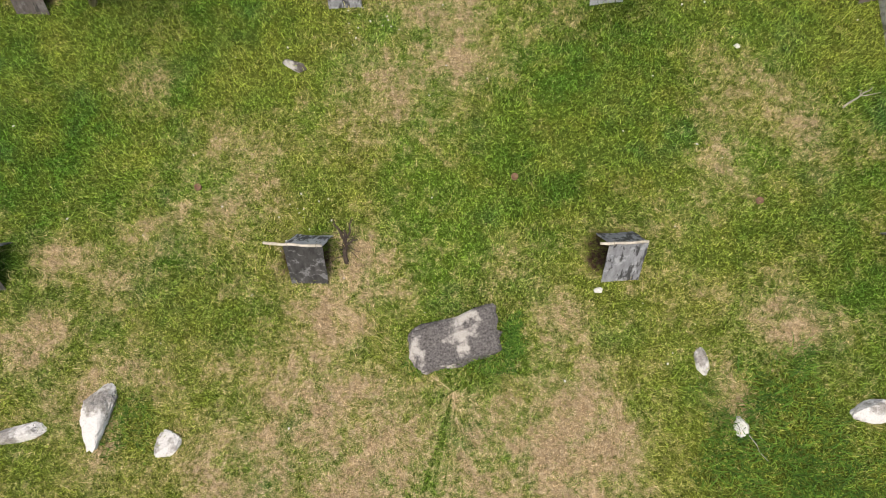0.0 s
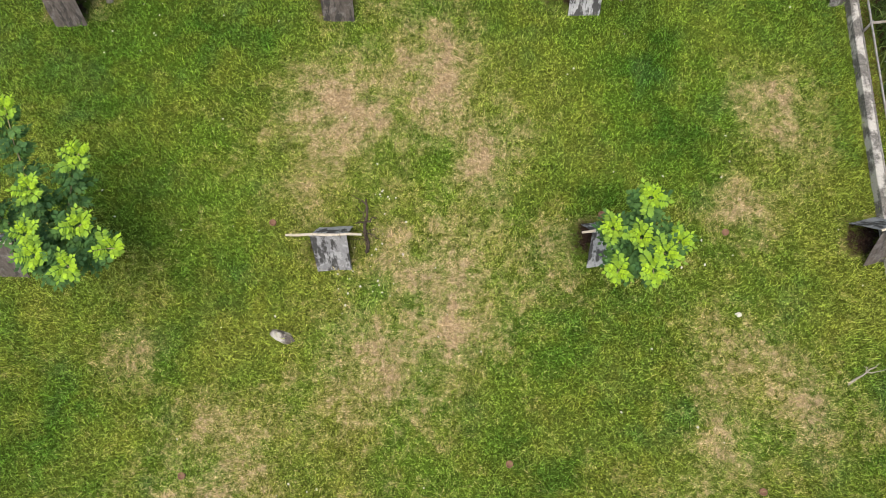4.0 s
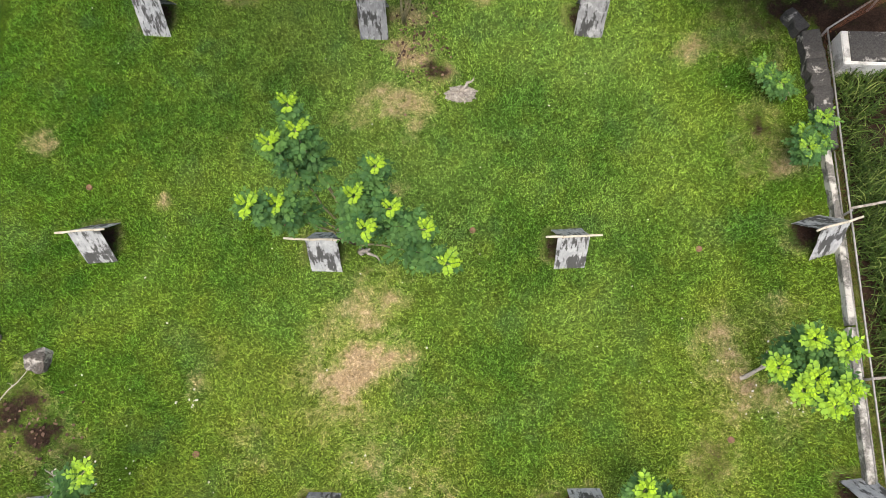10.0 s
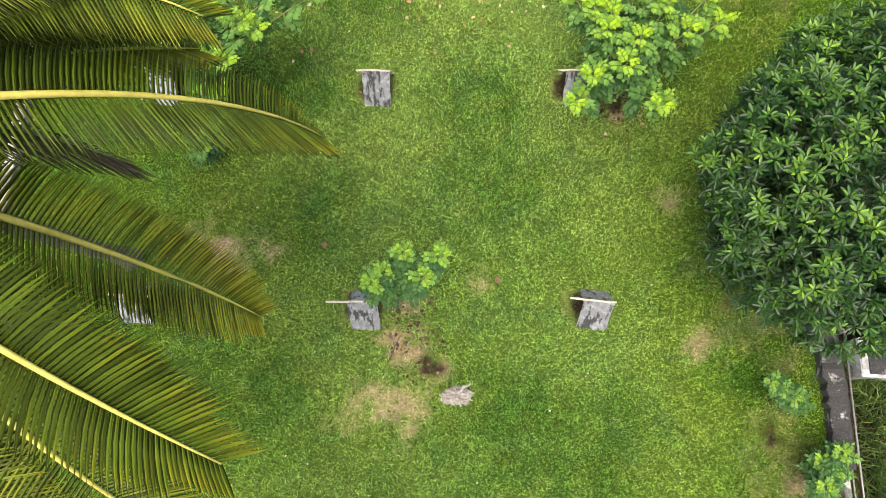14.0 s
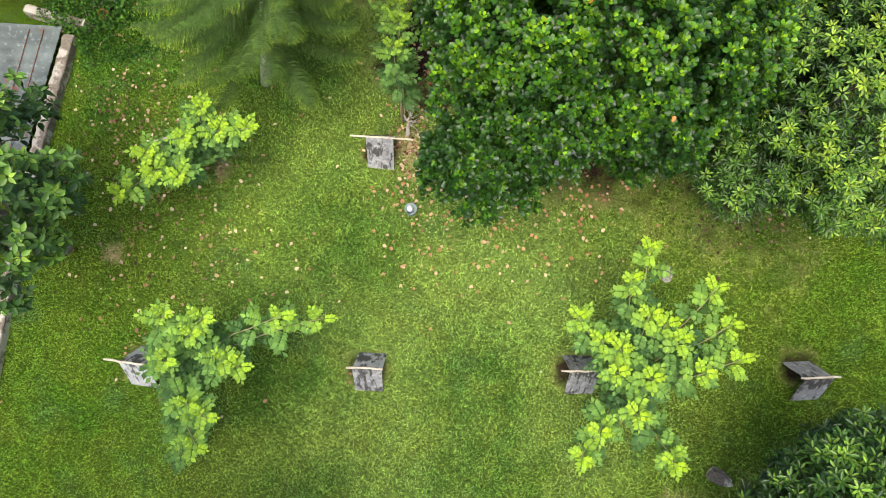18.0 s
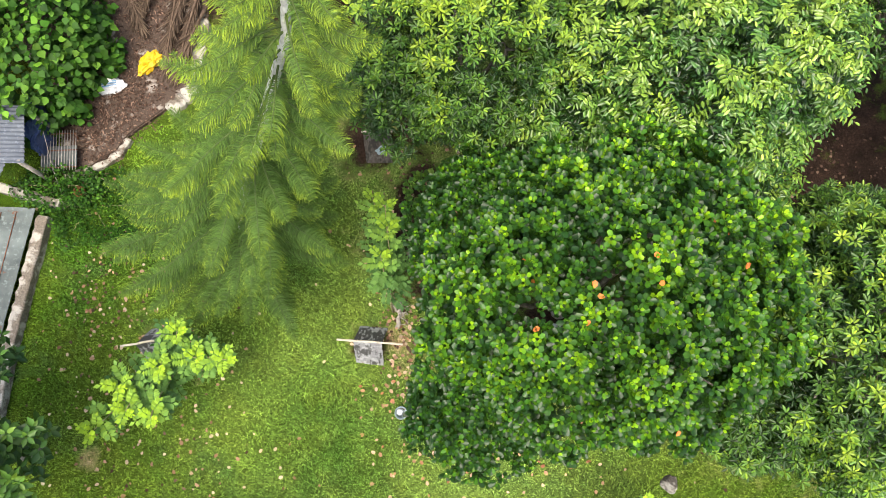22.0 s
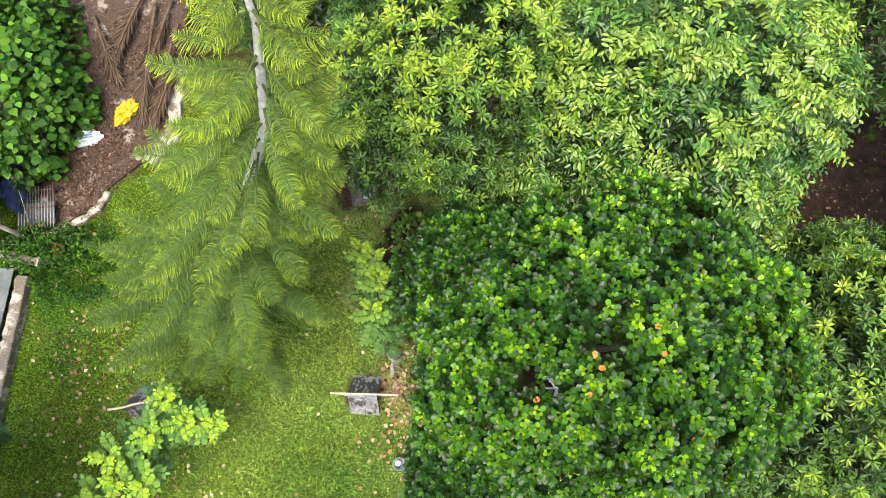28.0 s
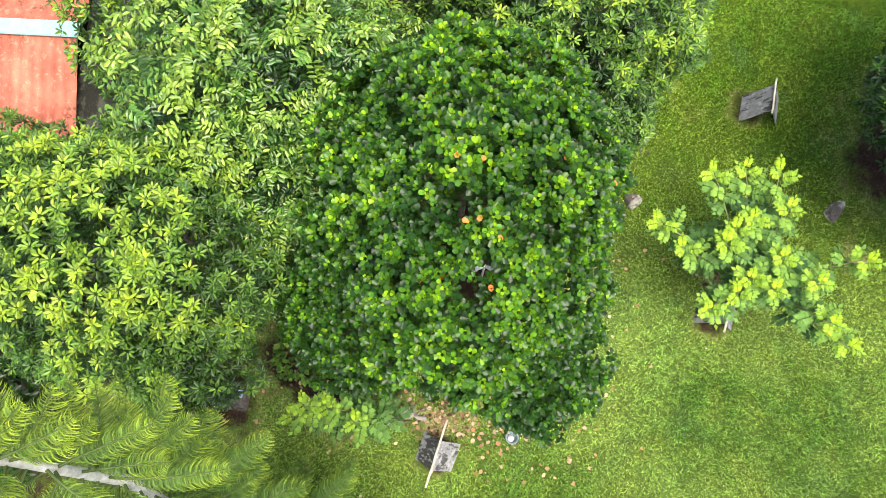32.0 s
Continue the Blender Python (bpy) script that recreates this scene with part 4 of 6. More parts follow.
sapling((-6.75, 12.75), up(2.6, [(-5.23, 13.37), (-5.5, 12.7), (-6.78, 12.27), (-6.8, 11.8), (-7.2, 12.4)]), "thin young tree with few leafy shoots beside a dark shelter")
sapling((3.62, 12.8), up(2.4, [(3.45, 13.05), (3.85, 12.76), (3.40, 12.25), (3.88, 12.25), (3.62, 11.8), (3.78, 11.55)]), "upright young tree with fresh lime-green tips", leaves=15)
sapling((6.7, 15.4), up(2.9, [(6.04, 15.3), (6.60, 15.15), (5.5, 14.88), (5.8, 14.5), (6.5, 14.5), (6.08, 14.7), (6.23, 14.25)]), "bushy young tree with lime tips near the wall", leaves=15)
sapling((-1.55, 17.75), up(3.6, [(-2.17, 19.0), (-2.05, 18.6), (-2.45, 18.35), (-2.74, 17.3), (-2.34, 17.4), (-0.75, 18.0), (-1.1, 17.55), (-0.5, 17.3), (-0.9, 16.95), (0.05, 16.9), (0.39, 16.4)]), "lanky young tree arching wide with dark and lime leaves", leaves=17, zone=0.42, fresh=0.95, tips_share=0.11)
sapling((-0.6, 22.85), up(2.7, [(-0.3, 23.4), (0.40, 23.3), (-0.65, 23.05), (-0.84, 22.8), (0.1, 22.95)]), "small young tree with a lime top over dark leaves", leaves=13, fresh=0.8)
sapling((4.2, 27.75), up(2.8, [(4.34, 30.2), (4.0, 29.6), (2.98, 28.9), (3.4, 28.45), (4.56, 28.75), (4.25, 28.9), (5.5, 29.4), (5.8, 28.75), (5.9, 28.1), (5.2, 27.85), (4.28, 27.75), (3.72, 28.3), (3.93, 27.1), (3.22, 26.8), (2.92, 26.35), (4.57, 26.25), (4.84, 28.45), (3.6, 27.85)]), "large many-stemmed young tree with bright lime foliage", leaves=13, zone=0.40)
sapling((-5.25, 28.1), up(3.0, [(-4.66, 28.85), (-3.9, 28.75), (-4.05, 28.45), (-4.5, 28.0), (-3.2, 27.9), (-3.42, 28.05), (-1.75, 28.8), (-2.45, 28.78), (-4.03, 27.2), (-3.65, 27.0), (-3.85, 26.5)]), "young tree with arching shoots and blue-green leaves", leaves=14, zone=0.45, fresh=0.9)
sapling((-5.15, 32.95), up(2.5, [(-4.5, 33.2), (-4.8, 32.5), (-3.45, 32.65), (-4.1, 32.7), (-5.5, 32.1), (-5.95, 31.25), (-4.75, 31.55), (-5.3, 31.7)]), "young tree bowed over a shelter with lime and grey-green leaves", leaves=15, zone=0.45)
sapling((-0.55, 34.0), up(2.0, [(-0.88, 36.1), (-0.60, 35.9), (-0.52, 35.4), (-0.66, 34.8)]), "leaning young tree with a long leafy arching stem", leaves=16, zone=0.6, fresh=0.85)
sapling((7.7, 20.9), up(0.7, [(6.75, 21.25), (7.0, 21.15), (7.25, 20.98)]), "small sprawling sapling below the broken wall", leaf_len=0.24, leaves=8, fresh=0.7)
sapling((7.7, 19.5), up(0.9, [(7.55, 19.75), (7.8, 19.95), (7.4, 19.3), (7.6, 19.4), (7.85, 19.65)]), "yellowing leafy shrub against the wall", leaf_len=0.26, leaves=10, fresh=0.8)
sapling((-4.85, 26.7), up(0.7, [(-5.05, 26.7), (-4.67, 27.05), (-4.9, 26.3)]), "small blue-green sapling in the lawn", leaf_len=0.26, leaves=9, fresh=0.6)


# ---- large trees ----
ROUND = leaf_shape(0.66, 0.60, 0.35, 0.10)
LANCE = leaf_shape(0.31, 0.5, 0.30, 0.22)
OVAL = leaf_shape(0.42, 0.5, 0.20, 0.2)
BROAD = leaf_shape(0.54, 0.40, 0.25, 0.35)
STAR = (0.55, 1.50)
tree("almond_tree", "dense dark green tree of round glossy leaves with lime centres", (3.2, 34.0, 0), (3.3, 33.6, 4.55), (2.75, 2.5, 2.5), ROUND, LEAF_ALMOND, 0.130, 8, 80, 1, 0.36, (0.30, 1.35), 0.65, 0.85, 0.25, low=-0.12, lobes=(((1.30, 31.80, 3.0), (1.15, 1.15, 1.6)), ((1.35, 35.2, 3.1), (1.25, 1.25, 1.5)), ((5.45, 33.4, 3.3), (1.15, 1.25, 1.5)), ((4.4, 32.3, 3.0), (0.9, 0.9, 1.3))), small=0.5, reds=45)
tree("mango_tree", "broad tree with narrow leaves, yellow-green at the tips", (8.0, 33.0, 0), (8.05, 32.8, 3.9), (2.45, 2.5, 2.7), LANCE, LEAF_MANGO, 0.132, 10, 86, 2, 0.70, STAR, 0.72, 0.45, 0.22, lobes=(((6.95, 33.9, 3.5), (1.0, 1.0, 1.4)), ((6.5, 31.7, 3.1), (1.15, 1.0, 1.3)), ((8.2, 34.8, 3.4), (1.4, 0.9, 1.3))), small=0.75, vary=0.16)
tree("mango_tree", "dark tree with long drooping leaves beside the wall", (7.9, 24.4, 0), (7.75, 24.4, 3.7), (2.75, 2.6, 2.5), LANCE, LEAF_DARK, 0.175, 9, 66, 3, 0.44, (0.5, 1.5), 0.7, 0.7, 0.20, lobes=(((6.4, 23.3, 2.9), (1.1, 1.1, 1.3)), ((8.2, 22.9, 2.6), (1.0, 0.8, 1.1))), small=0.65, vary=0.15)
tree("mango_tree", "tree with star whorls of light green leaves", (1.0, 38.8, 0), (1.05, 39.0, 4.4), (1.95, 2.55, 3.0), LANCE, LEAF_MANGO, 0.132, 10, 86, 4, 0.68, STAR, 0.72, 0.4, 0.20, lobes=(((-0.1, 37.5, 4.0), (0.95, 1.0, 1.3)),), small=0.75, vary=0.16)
tree("mango_tree", "bright yellow-green tree top at the edge of the lawn", (10.2, 39.7, 0), (10.1, 39.6, 4.3), (2.4, 2.3, 2.7), LANCE, LEAF_MANGO, 0.165, 9, 50, 5, 0.8, STAR, 0.7, 0.4, small=0.75, vary=0.16)
tree("bay_tree", "large-leaved tree leaning over the boundary wall, leaves in drooping whorls", (-8.2, 30.8, 0), (-8.0, 30.9, 4.0), (2.0, 1.9, 2.7), BROAD, LEAF_BROAD, 0.22, 7, 42, 6, 0.6, (0.6, 1.7), 0.5, 0.6)


SLIM = leaf_shape(0.40, 0.5, 0.30, 0.25)


def feather_tree():
    t = tagged(new("feather_leaf_tree"), "open-crowned tree with long sprays of paired light green leaves", "tree")
    base, c, r = Vector((4.9, 37.8, 0)), Vector((4.9, 37.7, 4.2)), (2.35, 2.0, 2.7)
    t.location = base
    limbs(t, (0, 0, 0), c - base, r, BARK, 0.15, 14)
    crowns = [crown_points(spot - base, reach, 31, seed=8 + k, hole=0.20, lump=0.26, clump=0.5) for k, (spot, reach) in enumerate(((c, r), (Vector((6.0, 35.9, 3.4)), (0.75, 0.85, 0.9)), (Vector((3.2, 36.9, 3.9)), (1.0, 0.9, 1.4)), (Vector((6.9, 38.2, 3.6)), (0.9, 1.1, 1.3))))]
    p, n, depth, dome = (np.concatenate(group) for group in zip(*crowns))
    n = n / np.linalg.norm(n, axis=1, keepdims=True)
    # Clump tops lighter, gaps darker: shade painted into the leaf tone.
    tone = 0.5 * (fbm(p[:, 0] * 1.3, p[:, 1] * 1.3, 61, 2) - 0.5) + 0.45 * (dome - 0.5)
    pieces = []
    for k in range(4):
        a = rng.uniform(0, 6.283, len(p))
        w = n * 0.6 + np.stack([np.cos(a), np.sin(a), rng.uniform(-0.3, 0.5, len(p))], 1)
        # Inner layers and leaves facing down painted darker, as shade.
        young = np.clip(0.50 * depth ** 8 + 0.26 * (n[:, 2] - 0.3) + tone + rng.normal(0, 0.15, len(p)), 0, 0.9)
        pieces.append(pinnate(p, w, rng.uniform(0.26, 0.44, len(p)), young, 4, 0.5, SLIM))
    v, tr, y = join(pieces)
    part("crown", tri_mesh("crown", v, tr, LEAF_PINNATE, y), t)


feather_tree()


# ---- the tall pine ----
def pine():
    t = tagged(new("norfolk_pine"), "tall conifer with whorls of drooping feathery branches", "tree")
    base = Vector((-3.9, 35.0, 0))
    t.location = base
    axis = [Vector(p) - base for p in ((-3.9, 35.0, -0.05), (-3.2, 35.2, 3), (-2.6, 35.35, 5), (-1.84, 35.5, 7), (-1.06, 35.7, 9), (-0.70, 35.8, 10.8), (-0.62, 35.85, 12.2))]
    part("trunk", bar("trunk", axis, [0.14, 0.115, 0.098, 0.080, 0.060, 0.036, 0.013], BARK_PALE, 10), t)

    def on_trunk(z):
        for a, b in zip(axis, axis[1:]):
            if a.z <= z <= b.z:
                return a.lerp(b, (z - a.z) / (b.z - a.z))
        return axis[-1]

    z, turn = 1.9, 0.0
    while z < 12.1:
        s = (z - 1.9) / 10.2
        reach = 2.3 * (1 - s) ** 0.8 + 0.22
        count = 7 if s < 0.6 else 6
        turn += 2.4
        for k in range(count):
            a = turn + 2 * math.pi * k / count + rnd.uniform(-0.35, 0.35)
            r = reach * rnd.uniform(0.62, 1.10) * (1.0 + 0.22 * math.cos(a - 3.3) * (1 - s))
            root = on_trunk(min(12.1, z + rnd.uniform(-0.16, 0.16)))
            out = Vector((math.cos(a), math.sin(a), 0))
            bend = Vector((-out.y, out.x, 0)) * rnd.uniform(-0.22, 0.22)
            rise, sag = rnd.uniform(0.15, 0.40), rnd.uniform(0.50, 0.85)
            n = 10
            pts = [root + out * (r * i / n) + bend * (r * (i / n) ** 2) + Vector((0, 0, r * (rise * (i / n) - sag * (i / n) ** 2 + 0.40 * (i / n) ** 4) + rnd.uniform(-0.012, 0.012))) for i in range(n + 1)]
            branch = part("branch", bar("branch", pts, [0.016 * (1 - 0.08 * i) for i in range(n + 1)], PINE_TWIG, 5), t)
            bald = rnd.uniform(0.06, 0.16) + 0.16 * s
            m = max(14, int(r / 0.0165))
            u = np.clip(bald + (1 - bald) * (np.arange(m) + rng.uniform(-0.5, 0.5, m)) / m, 0, 0.999)
            line = np.array([tuple(p) for p in pts])
            i0 = (u * n).astype(int)
            p = line[i0] + (line[i0 + 1] - line[i0]) * (u * n - i0)[:, None]
            d = line[i0 + 1] - line[i0]
            d /= np.linalg.norm(d, axis=1, keepdims=True)
            across = np.cross(d, [0, 0, 1.0])
            across /= np.linalg.norm(across, axis=1, keepdims=True)
            pieces = []
            for sign in (-1, 1, 0.25, -0.25):
                long = (0.23 + 0.13 * min(1, r / 1.6)) * (1 - 0.40 * s) * rng.uniform(0.75, 1.15, m) * np.clip((u - bald) / 0.22 + 0.35, 0, 1) * np.clip((1.06 - u) / 0.22, 0.3, 1) * (1 if abs(sign) == 1 else 0.8)
                lift, fall, sweep = rng.uniform(0.15, 0.45, m), rng.uniform(0.35, 0.8, m), rng.uniform(0.15, 0.45, m)
                twist = rng.uniform(-0.5, 0.5, m)
                wide = rng.uniform(0.0048, 0.0072, m) * (1 - 0.3 * s)
                rows = []
                for g, w in ((0.0, 0.8), (0.4, 1.0), (0.75, 0.9), (1.0, 0.5)):
                    q = p + across * (sign * long * (g - 0.38 * g * g))[:, None] + d * (long * (0.12 * g + sweep * g * g))[:, None]
                    q[:, 2] += long * (lift * g - fall * g * g)
                    edge = (d * np.cos(twist)[:, None] + np.array([0, 0, 1.0]) * np.sin(twist)[:, None]) * (wide * w)[:, None]
                    rows += [q - edge, q + edge]
                v = np.stack(rows, 1).reshape(-1, 3)
                tri = np.array([[0, 1, 3], [0, 3, 2], [2, 3, 5], [2, 5, 4], [4, 5, 7], [4, 7, 6]])[None] + (np.arange(m) * 8)[:, None, None]
                # Lime tips and top are growth; dark strand roots and low whorls paint shade.
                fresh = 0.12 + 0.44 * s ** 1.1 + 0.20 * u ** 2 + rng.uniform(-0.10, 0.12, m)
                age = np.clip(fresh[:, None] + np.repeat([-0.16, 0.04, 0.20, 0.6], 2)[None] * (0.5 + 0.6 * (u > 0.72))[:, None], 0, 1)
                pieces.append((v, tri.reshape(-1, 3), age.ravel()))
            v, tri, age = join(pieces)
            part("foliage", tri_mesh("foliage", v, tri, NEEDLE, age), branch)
        z += 0.40 - 0.10 * s


pine()


# ---- coconut palm ----
def frond(parent, root, tip, lift, material, ribs, leaflets=96, length=0.55, hang=0.24, sweep=0.0, mid=None):
    """One pinnate frond from root to tip, bowed up by lift or led through mid."""
    if mid is None:
        pts = arc(root, tip, lift, 16)
    else:
        a, b, c = Vector(root), Vector(mid), Vector(tip)
        s = (b - a).length / ((b - a).length + (c - b).length)
        ctrl = (b - a * (1 - s) ** 2 - c * s * s) / (2 * s * (1 - s))
        pts = [a * (1 - q) ** 2 + ctrl * (2 * q * (1 - q)) + c * q * q for q in [i / 16 for i in range(17)]]
    f = part("frond", bar("frond", pts, [0.052 * (1 - 0.054 * i) for i in range(17)], ribs, 6), parent)
    n, base_tone = leaflets, rnd.uniform(0.32, 0.52)
    vs, fs, ys = [], [], []
    for j in range(2 * n):
        under = j % 2
        u = 0.16 + 0.84 * j / (2 * n - 1)
        g = u * 16
        i = min(int(g), 15)
        p = pts[i].lerp(pts[i + 1], g - i)
        d = (pts[i + 1] - pts[i]).normalized()
        side = d.cross(Vector((0, 0, 1))).normalized()
        top = side.cross(d)
        long = length * (0.55 + 0.6 * math.sin(math.pi * min(1, 0.18 + 0.72 * u))) * rnd.uniform(0.96, 1.04) * (1 if u < 0.9 else 0.75)
        for sign in (-1, 1):
            w = (side * sign * (1 - 0.6 * sweep) + d * (sweep * rnd.uniform(0.3, 2.2) + 0.02 + 0.26 * u + 0.8 * u ** 6) + top * rnd.uniform(0.20, 0.27)).normalized()
            across = w.cross(top).normalized() * sign
            wide = 0.0115 + 0.0035 * math.sin(3 * u)
            o = len(vs)
            sag = hang * rnd.uniform(0.85, 1.15)
            for q, ww in ((0, 0.5), (0.35, 1), (0.7, 0.8), (1, 0.05)):
                c = p - top * (0.025 + 0.03 * under + 0.05 * under * q) + w * (long * q) + Vector((0, 0, -long * sag * q * q))
                vs += [c - across * wide * ww - top * 0.006, c + top * 0.004, c + across * wide * ww - top * 0.006]
                # Every second leaflet hangs lower, with the shade of gaps painted into it.
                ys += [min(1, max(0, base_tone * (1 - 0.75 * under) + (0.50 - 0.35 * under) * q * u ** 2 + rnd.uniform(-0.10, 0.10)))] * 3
            for q in range(3):
                a = o + q * 3
                fs += [(a, a + 1, a + 4, a + 3), (a + 1, a + 2, a + 5, a + 4)]
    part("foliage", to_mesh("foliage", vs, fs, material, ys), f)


def palm():
    t = tagged(new("coconut_palm"), "coconut palm with a ringed grey trunk and long yellow-green fronds", "palm tree")
    base = Vector((-6.45, 24.0, 0))
    t.location = base
    crown = Vector((-4.6, 22.1, 10.5)) - base
    n = 40
    pts = [Vector((0, 0, -0.05)).lerp(crown, i / n) for i in range(n + 1)]
    part("trunk", bar("trunk", pts, [0.17 - 0.0014 * i + (0.012 if i % 2 else 0) + 0.10 * math.exp(-i / 1.5) for i in range(n + 1)], BARK, 12), t, "pale ringed palm trunk")
    led = [((-1.02, 23.85, 6.5), (-2.06, 23.20, 8.88)), ((-0.95, 19.91, 9.9), (-1.85, 20.40, 10.35)), ((-2.0, 19.05, 7.2), (-2.45, 19.77, 8.75)), ((-2.8, 18.93, 7.4), (-3.0, 19.28, 8.5)),
           ((-1.80, 21.60, 6.1), (-2.41, 21.78, 7.73)), ((-2.5, 24.75, 7.2), (-3.55, 23.5, 9.05)), ((-1.6, 23.72, 9.4), (-3.0, 23.65, 10.1)),
           ((-3.26, 25.59, 7.5), (-3.67, 24.63, 8.9)), ((-2.52, 24.96, 7.5), (-3.29, 24.22, 8.8)), ((-2.04, 24.51, 9.3), (-3.2, 23.6, 10.25))]
    for tip, mid in led:
        frond(t, crown, Vector(tip) - base, 0, LEAF_PALM, RACHIS, mid=Vector(mid) - base)
    ends = [((-5.0, 18.3, 8.0), 0.9), ((-6.9, 25.6, 8.0), 0.9), ((-8.2, 24.2, 8.4), 1.0), ((-8.6, 21.8, 8.4), 1.0), ((-7.6, 19.4, 8.2), 0.9), ((-5.6, 22.6, 13.2), 0.2)]
    for tip, lift in ends:
        frond(t, crown, Vector(tip) - base, lift, LEAF_PALM, RACHIS)
    frond(t, crown, Vector((-2.67, 20.5, 5.76)) - base, 0, LEAF_PALM_DRY, WEATHERED, 70, 0.45, 0.9, mid=Vector((-4.0, 21.2, 7.2)) - base)
    # Extra dead fronds, added to darken the gaps round the crown.
    for tip in ((-5.2, 19.8, 6.2), (-7.2, 23.6, 6.2), (-3.6, 23.6, 6.4)):
        frond(t, crown, Vector(tip) - base, 0.9, LEAF_PALM_DRY, WEATHERED, 60, 0.5, 1.0)
    for k in range(7):
        a = k * 0.9
        bm = bmesh.new()
        bmesh.ops.create_icosphere(bm, subdivisions=2, radius=0.11)
        bmesh.ops.scale(bm, vec=(1, 1, 1.25), verts=bm.verts)
        part("coconut", bm_mesh("coconut", bm, LEAF_PALM, True), t, m=pose(crown.x + 0.25 * math.cos(a), crown.y + 0.25 * math.sin(a), crown.z - 0.25 - 0.1 * (k % 2)))


palm()


# ---- east wall and its fence ----
def wall_piece(name, label, points, width, top, material, jag=0.02, lean=0.0):
    """A low wall along points, worn along its edges."""
    vs, fs = [], []
    pts = [Vector((x, y, 0)) for x, y in points]
    n = int(sum((b - a).length for a, b in zip(pts, pts[1:])) / 0.12)
    line = []
    for i in range(n + 1):
        f = i / n * (len(pts) - 1)
        k = min(int(f), len(pts) - 2)
        line.append(pts[k].lerp(pts[k + 1], f - k))
    for i, p in enumerate(line):
        d = (line[min(i + 1, n)] - line[max(i - 1, 0)]).normalized()
        s = Vector((d.y, -d.x, 0))
        w0, w1 = width / 2 + rnd.uniform(-jag, jag), width / 2 + rnd.uniform(-jag, jag) * 0.4
        z = top + rnd.uniform(-jag, jag) * 0.5
        vs += [p - s * w0 + Vector((0, 0, -0.1)), p - s * w0 + Vector((0, 0, z - 0.02)), p - s * (w0 - 0.025) + Vector((0, 0, z)),
               p + s * (w1 - 0.02) + Vector((0, 0, z + lean)), p + s * w1 + Vector((0, 0, z - 0.02 + lean)), p + s * w1 + Vector((0, 0, -0.1))]
    for i in range(n):
        for k in range(5):
            a = i * 6 + k
            fs.append((a, a + 1, a + 7, a + 6))
    fs += [tuple(range(6)), tuple(reversed(range(n * 6, n * 6 + 6)))]
    tagged(new(name, to_mesh(name, vs, fs, material)), label, "wall", kind="structure")


wall_piece("wall_east", "low concrete wall stained black and white", [(7.94, 4.5), (8.02, 9.5), (8.08, 12.0), (8.18, 15.9)], 0.15, 0.22, WALL_TOP, 0.006)
wall_piece("wall_east", "narrow broken concrete wall", [(8.20, 15.95), (8.26, 18.2), (8.24, 19.6)], 0.14, 0.22, WALL_TOP, 0.012)
wall_piece("wall_east", "wide cracked wall slab, black with flaking white paint", [(8.22, 19.62), (8.28, 20.9), (8.22, 22.35)], 0.40, 0.28, CONCRETE_DARK, 0.05, 0.06)
wall_piece("wall_east", "leaning broken wall end under the tree", [(8.12, 22.4), (7.85, 22.9)], 0.25, 0.3, CONCRETE_DARK, 0.05)


def rail_fence():
    f = tagged(new("wire_fence"), "rusty chain-link fence with pipe rails outside the wall", "fence")
    line = [(8.10, 4.5), (8.16, 9.5), (8.22, 12.0), (8.32, 15.9), (8.42, 19.4), (8.52, 22.3)]
    for z in (0.42, 0.12):
        part("rail", bar("rail", [(x, y, z) for x, y in line], 0.02, PIPE, 7), f)
    part("rail", bar("rail", [(8.52, 22.3, 0.45), (9.7, 23.0, 0.7), (11.0, 23.7, 0.9)], 0.02, PIPE, 7), f)
    for x, y in ((8.13, 7.0), (8.21, 11.6), (8.30, 14.9), (8.39, 18.2), (8.52, 22.3), (9.7, 23.0)):
        part("post", bar("post", [(x, y, -0.1), (x, y, 0.47)], 0.025, PIPE, 8), f)
    for (x, y), dy in (((8.2, 11.6), 0.1), ((8.3, 14.9), 0.12), ((8.38, 18.25), 0.3), ((8.22, 8.5), 0.2)):
        part("stay", bar("stay", [(x, y, 0.42), (x + 1.7, y + dy, 0.50)], 0.028, WEATHERED, 7), f, "weathered timber stay")

    def wires(name, a, b, top):
        a, b = Vector(a), Vector(b)
        long = (b - a).length
        d = (b - a) / long
        vs, fs = [], []
        k = -top
        while k < long:
            for sign in (1, -1):
                s0, s1 = (k, k + top) if sign > 0 else (k + top, k)
                z0, z1 = 0.0, top
                if 0 <= min(s0, s1) and max(s0, s1) <= long:
                    v, fc = tube([a + d * s0 + Vector((0, 0, z0)), a + d * s1 + Vector((0, 0, z1))], 0.0022, 3, False)
                    o = len(vs)
                    vs += v
                    fs += [tuple(o + e for e in q) for q in fc]
            k += 0.075
        part(name, to_mesh(name, vs, fs, RUST), f, "diamond wire mesh")

    wires("mesh", (8.16, 9.5, 0.03), (8.32, 15.9, 0.03), 0.38)
    wires("mesh", (8.32, 15.9, 0.03), (8.52, 22.3, 0.03), 0.38)
    wires("mesh", (8.52, 22.3, 0.03), (11.0, 23.7, 0.03), 0.8)


rail_fence()


WHITEWASH = stone("grimy whitewash", (0.22, 0.215, 0.205), (0.46, 0.45, 0.43), (0.66, 0.65, 0.63), 0.48)


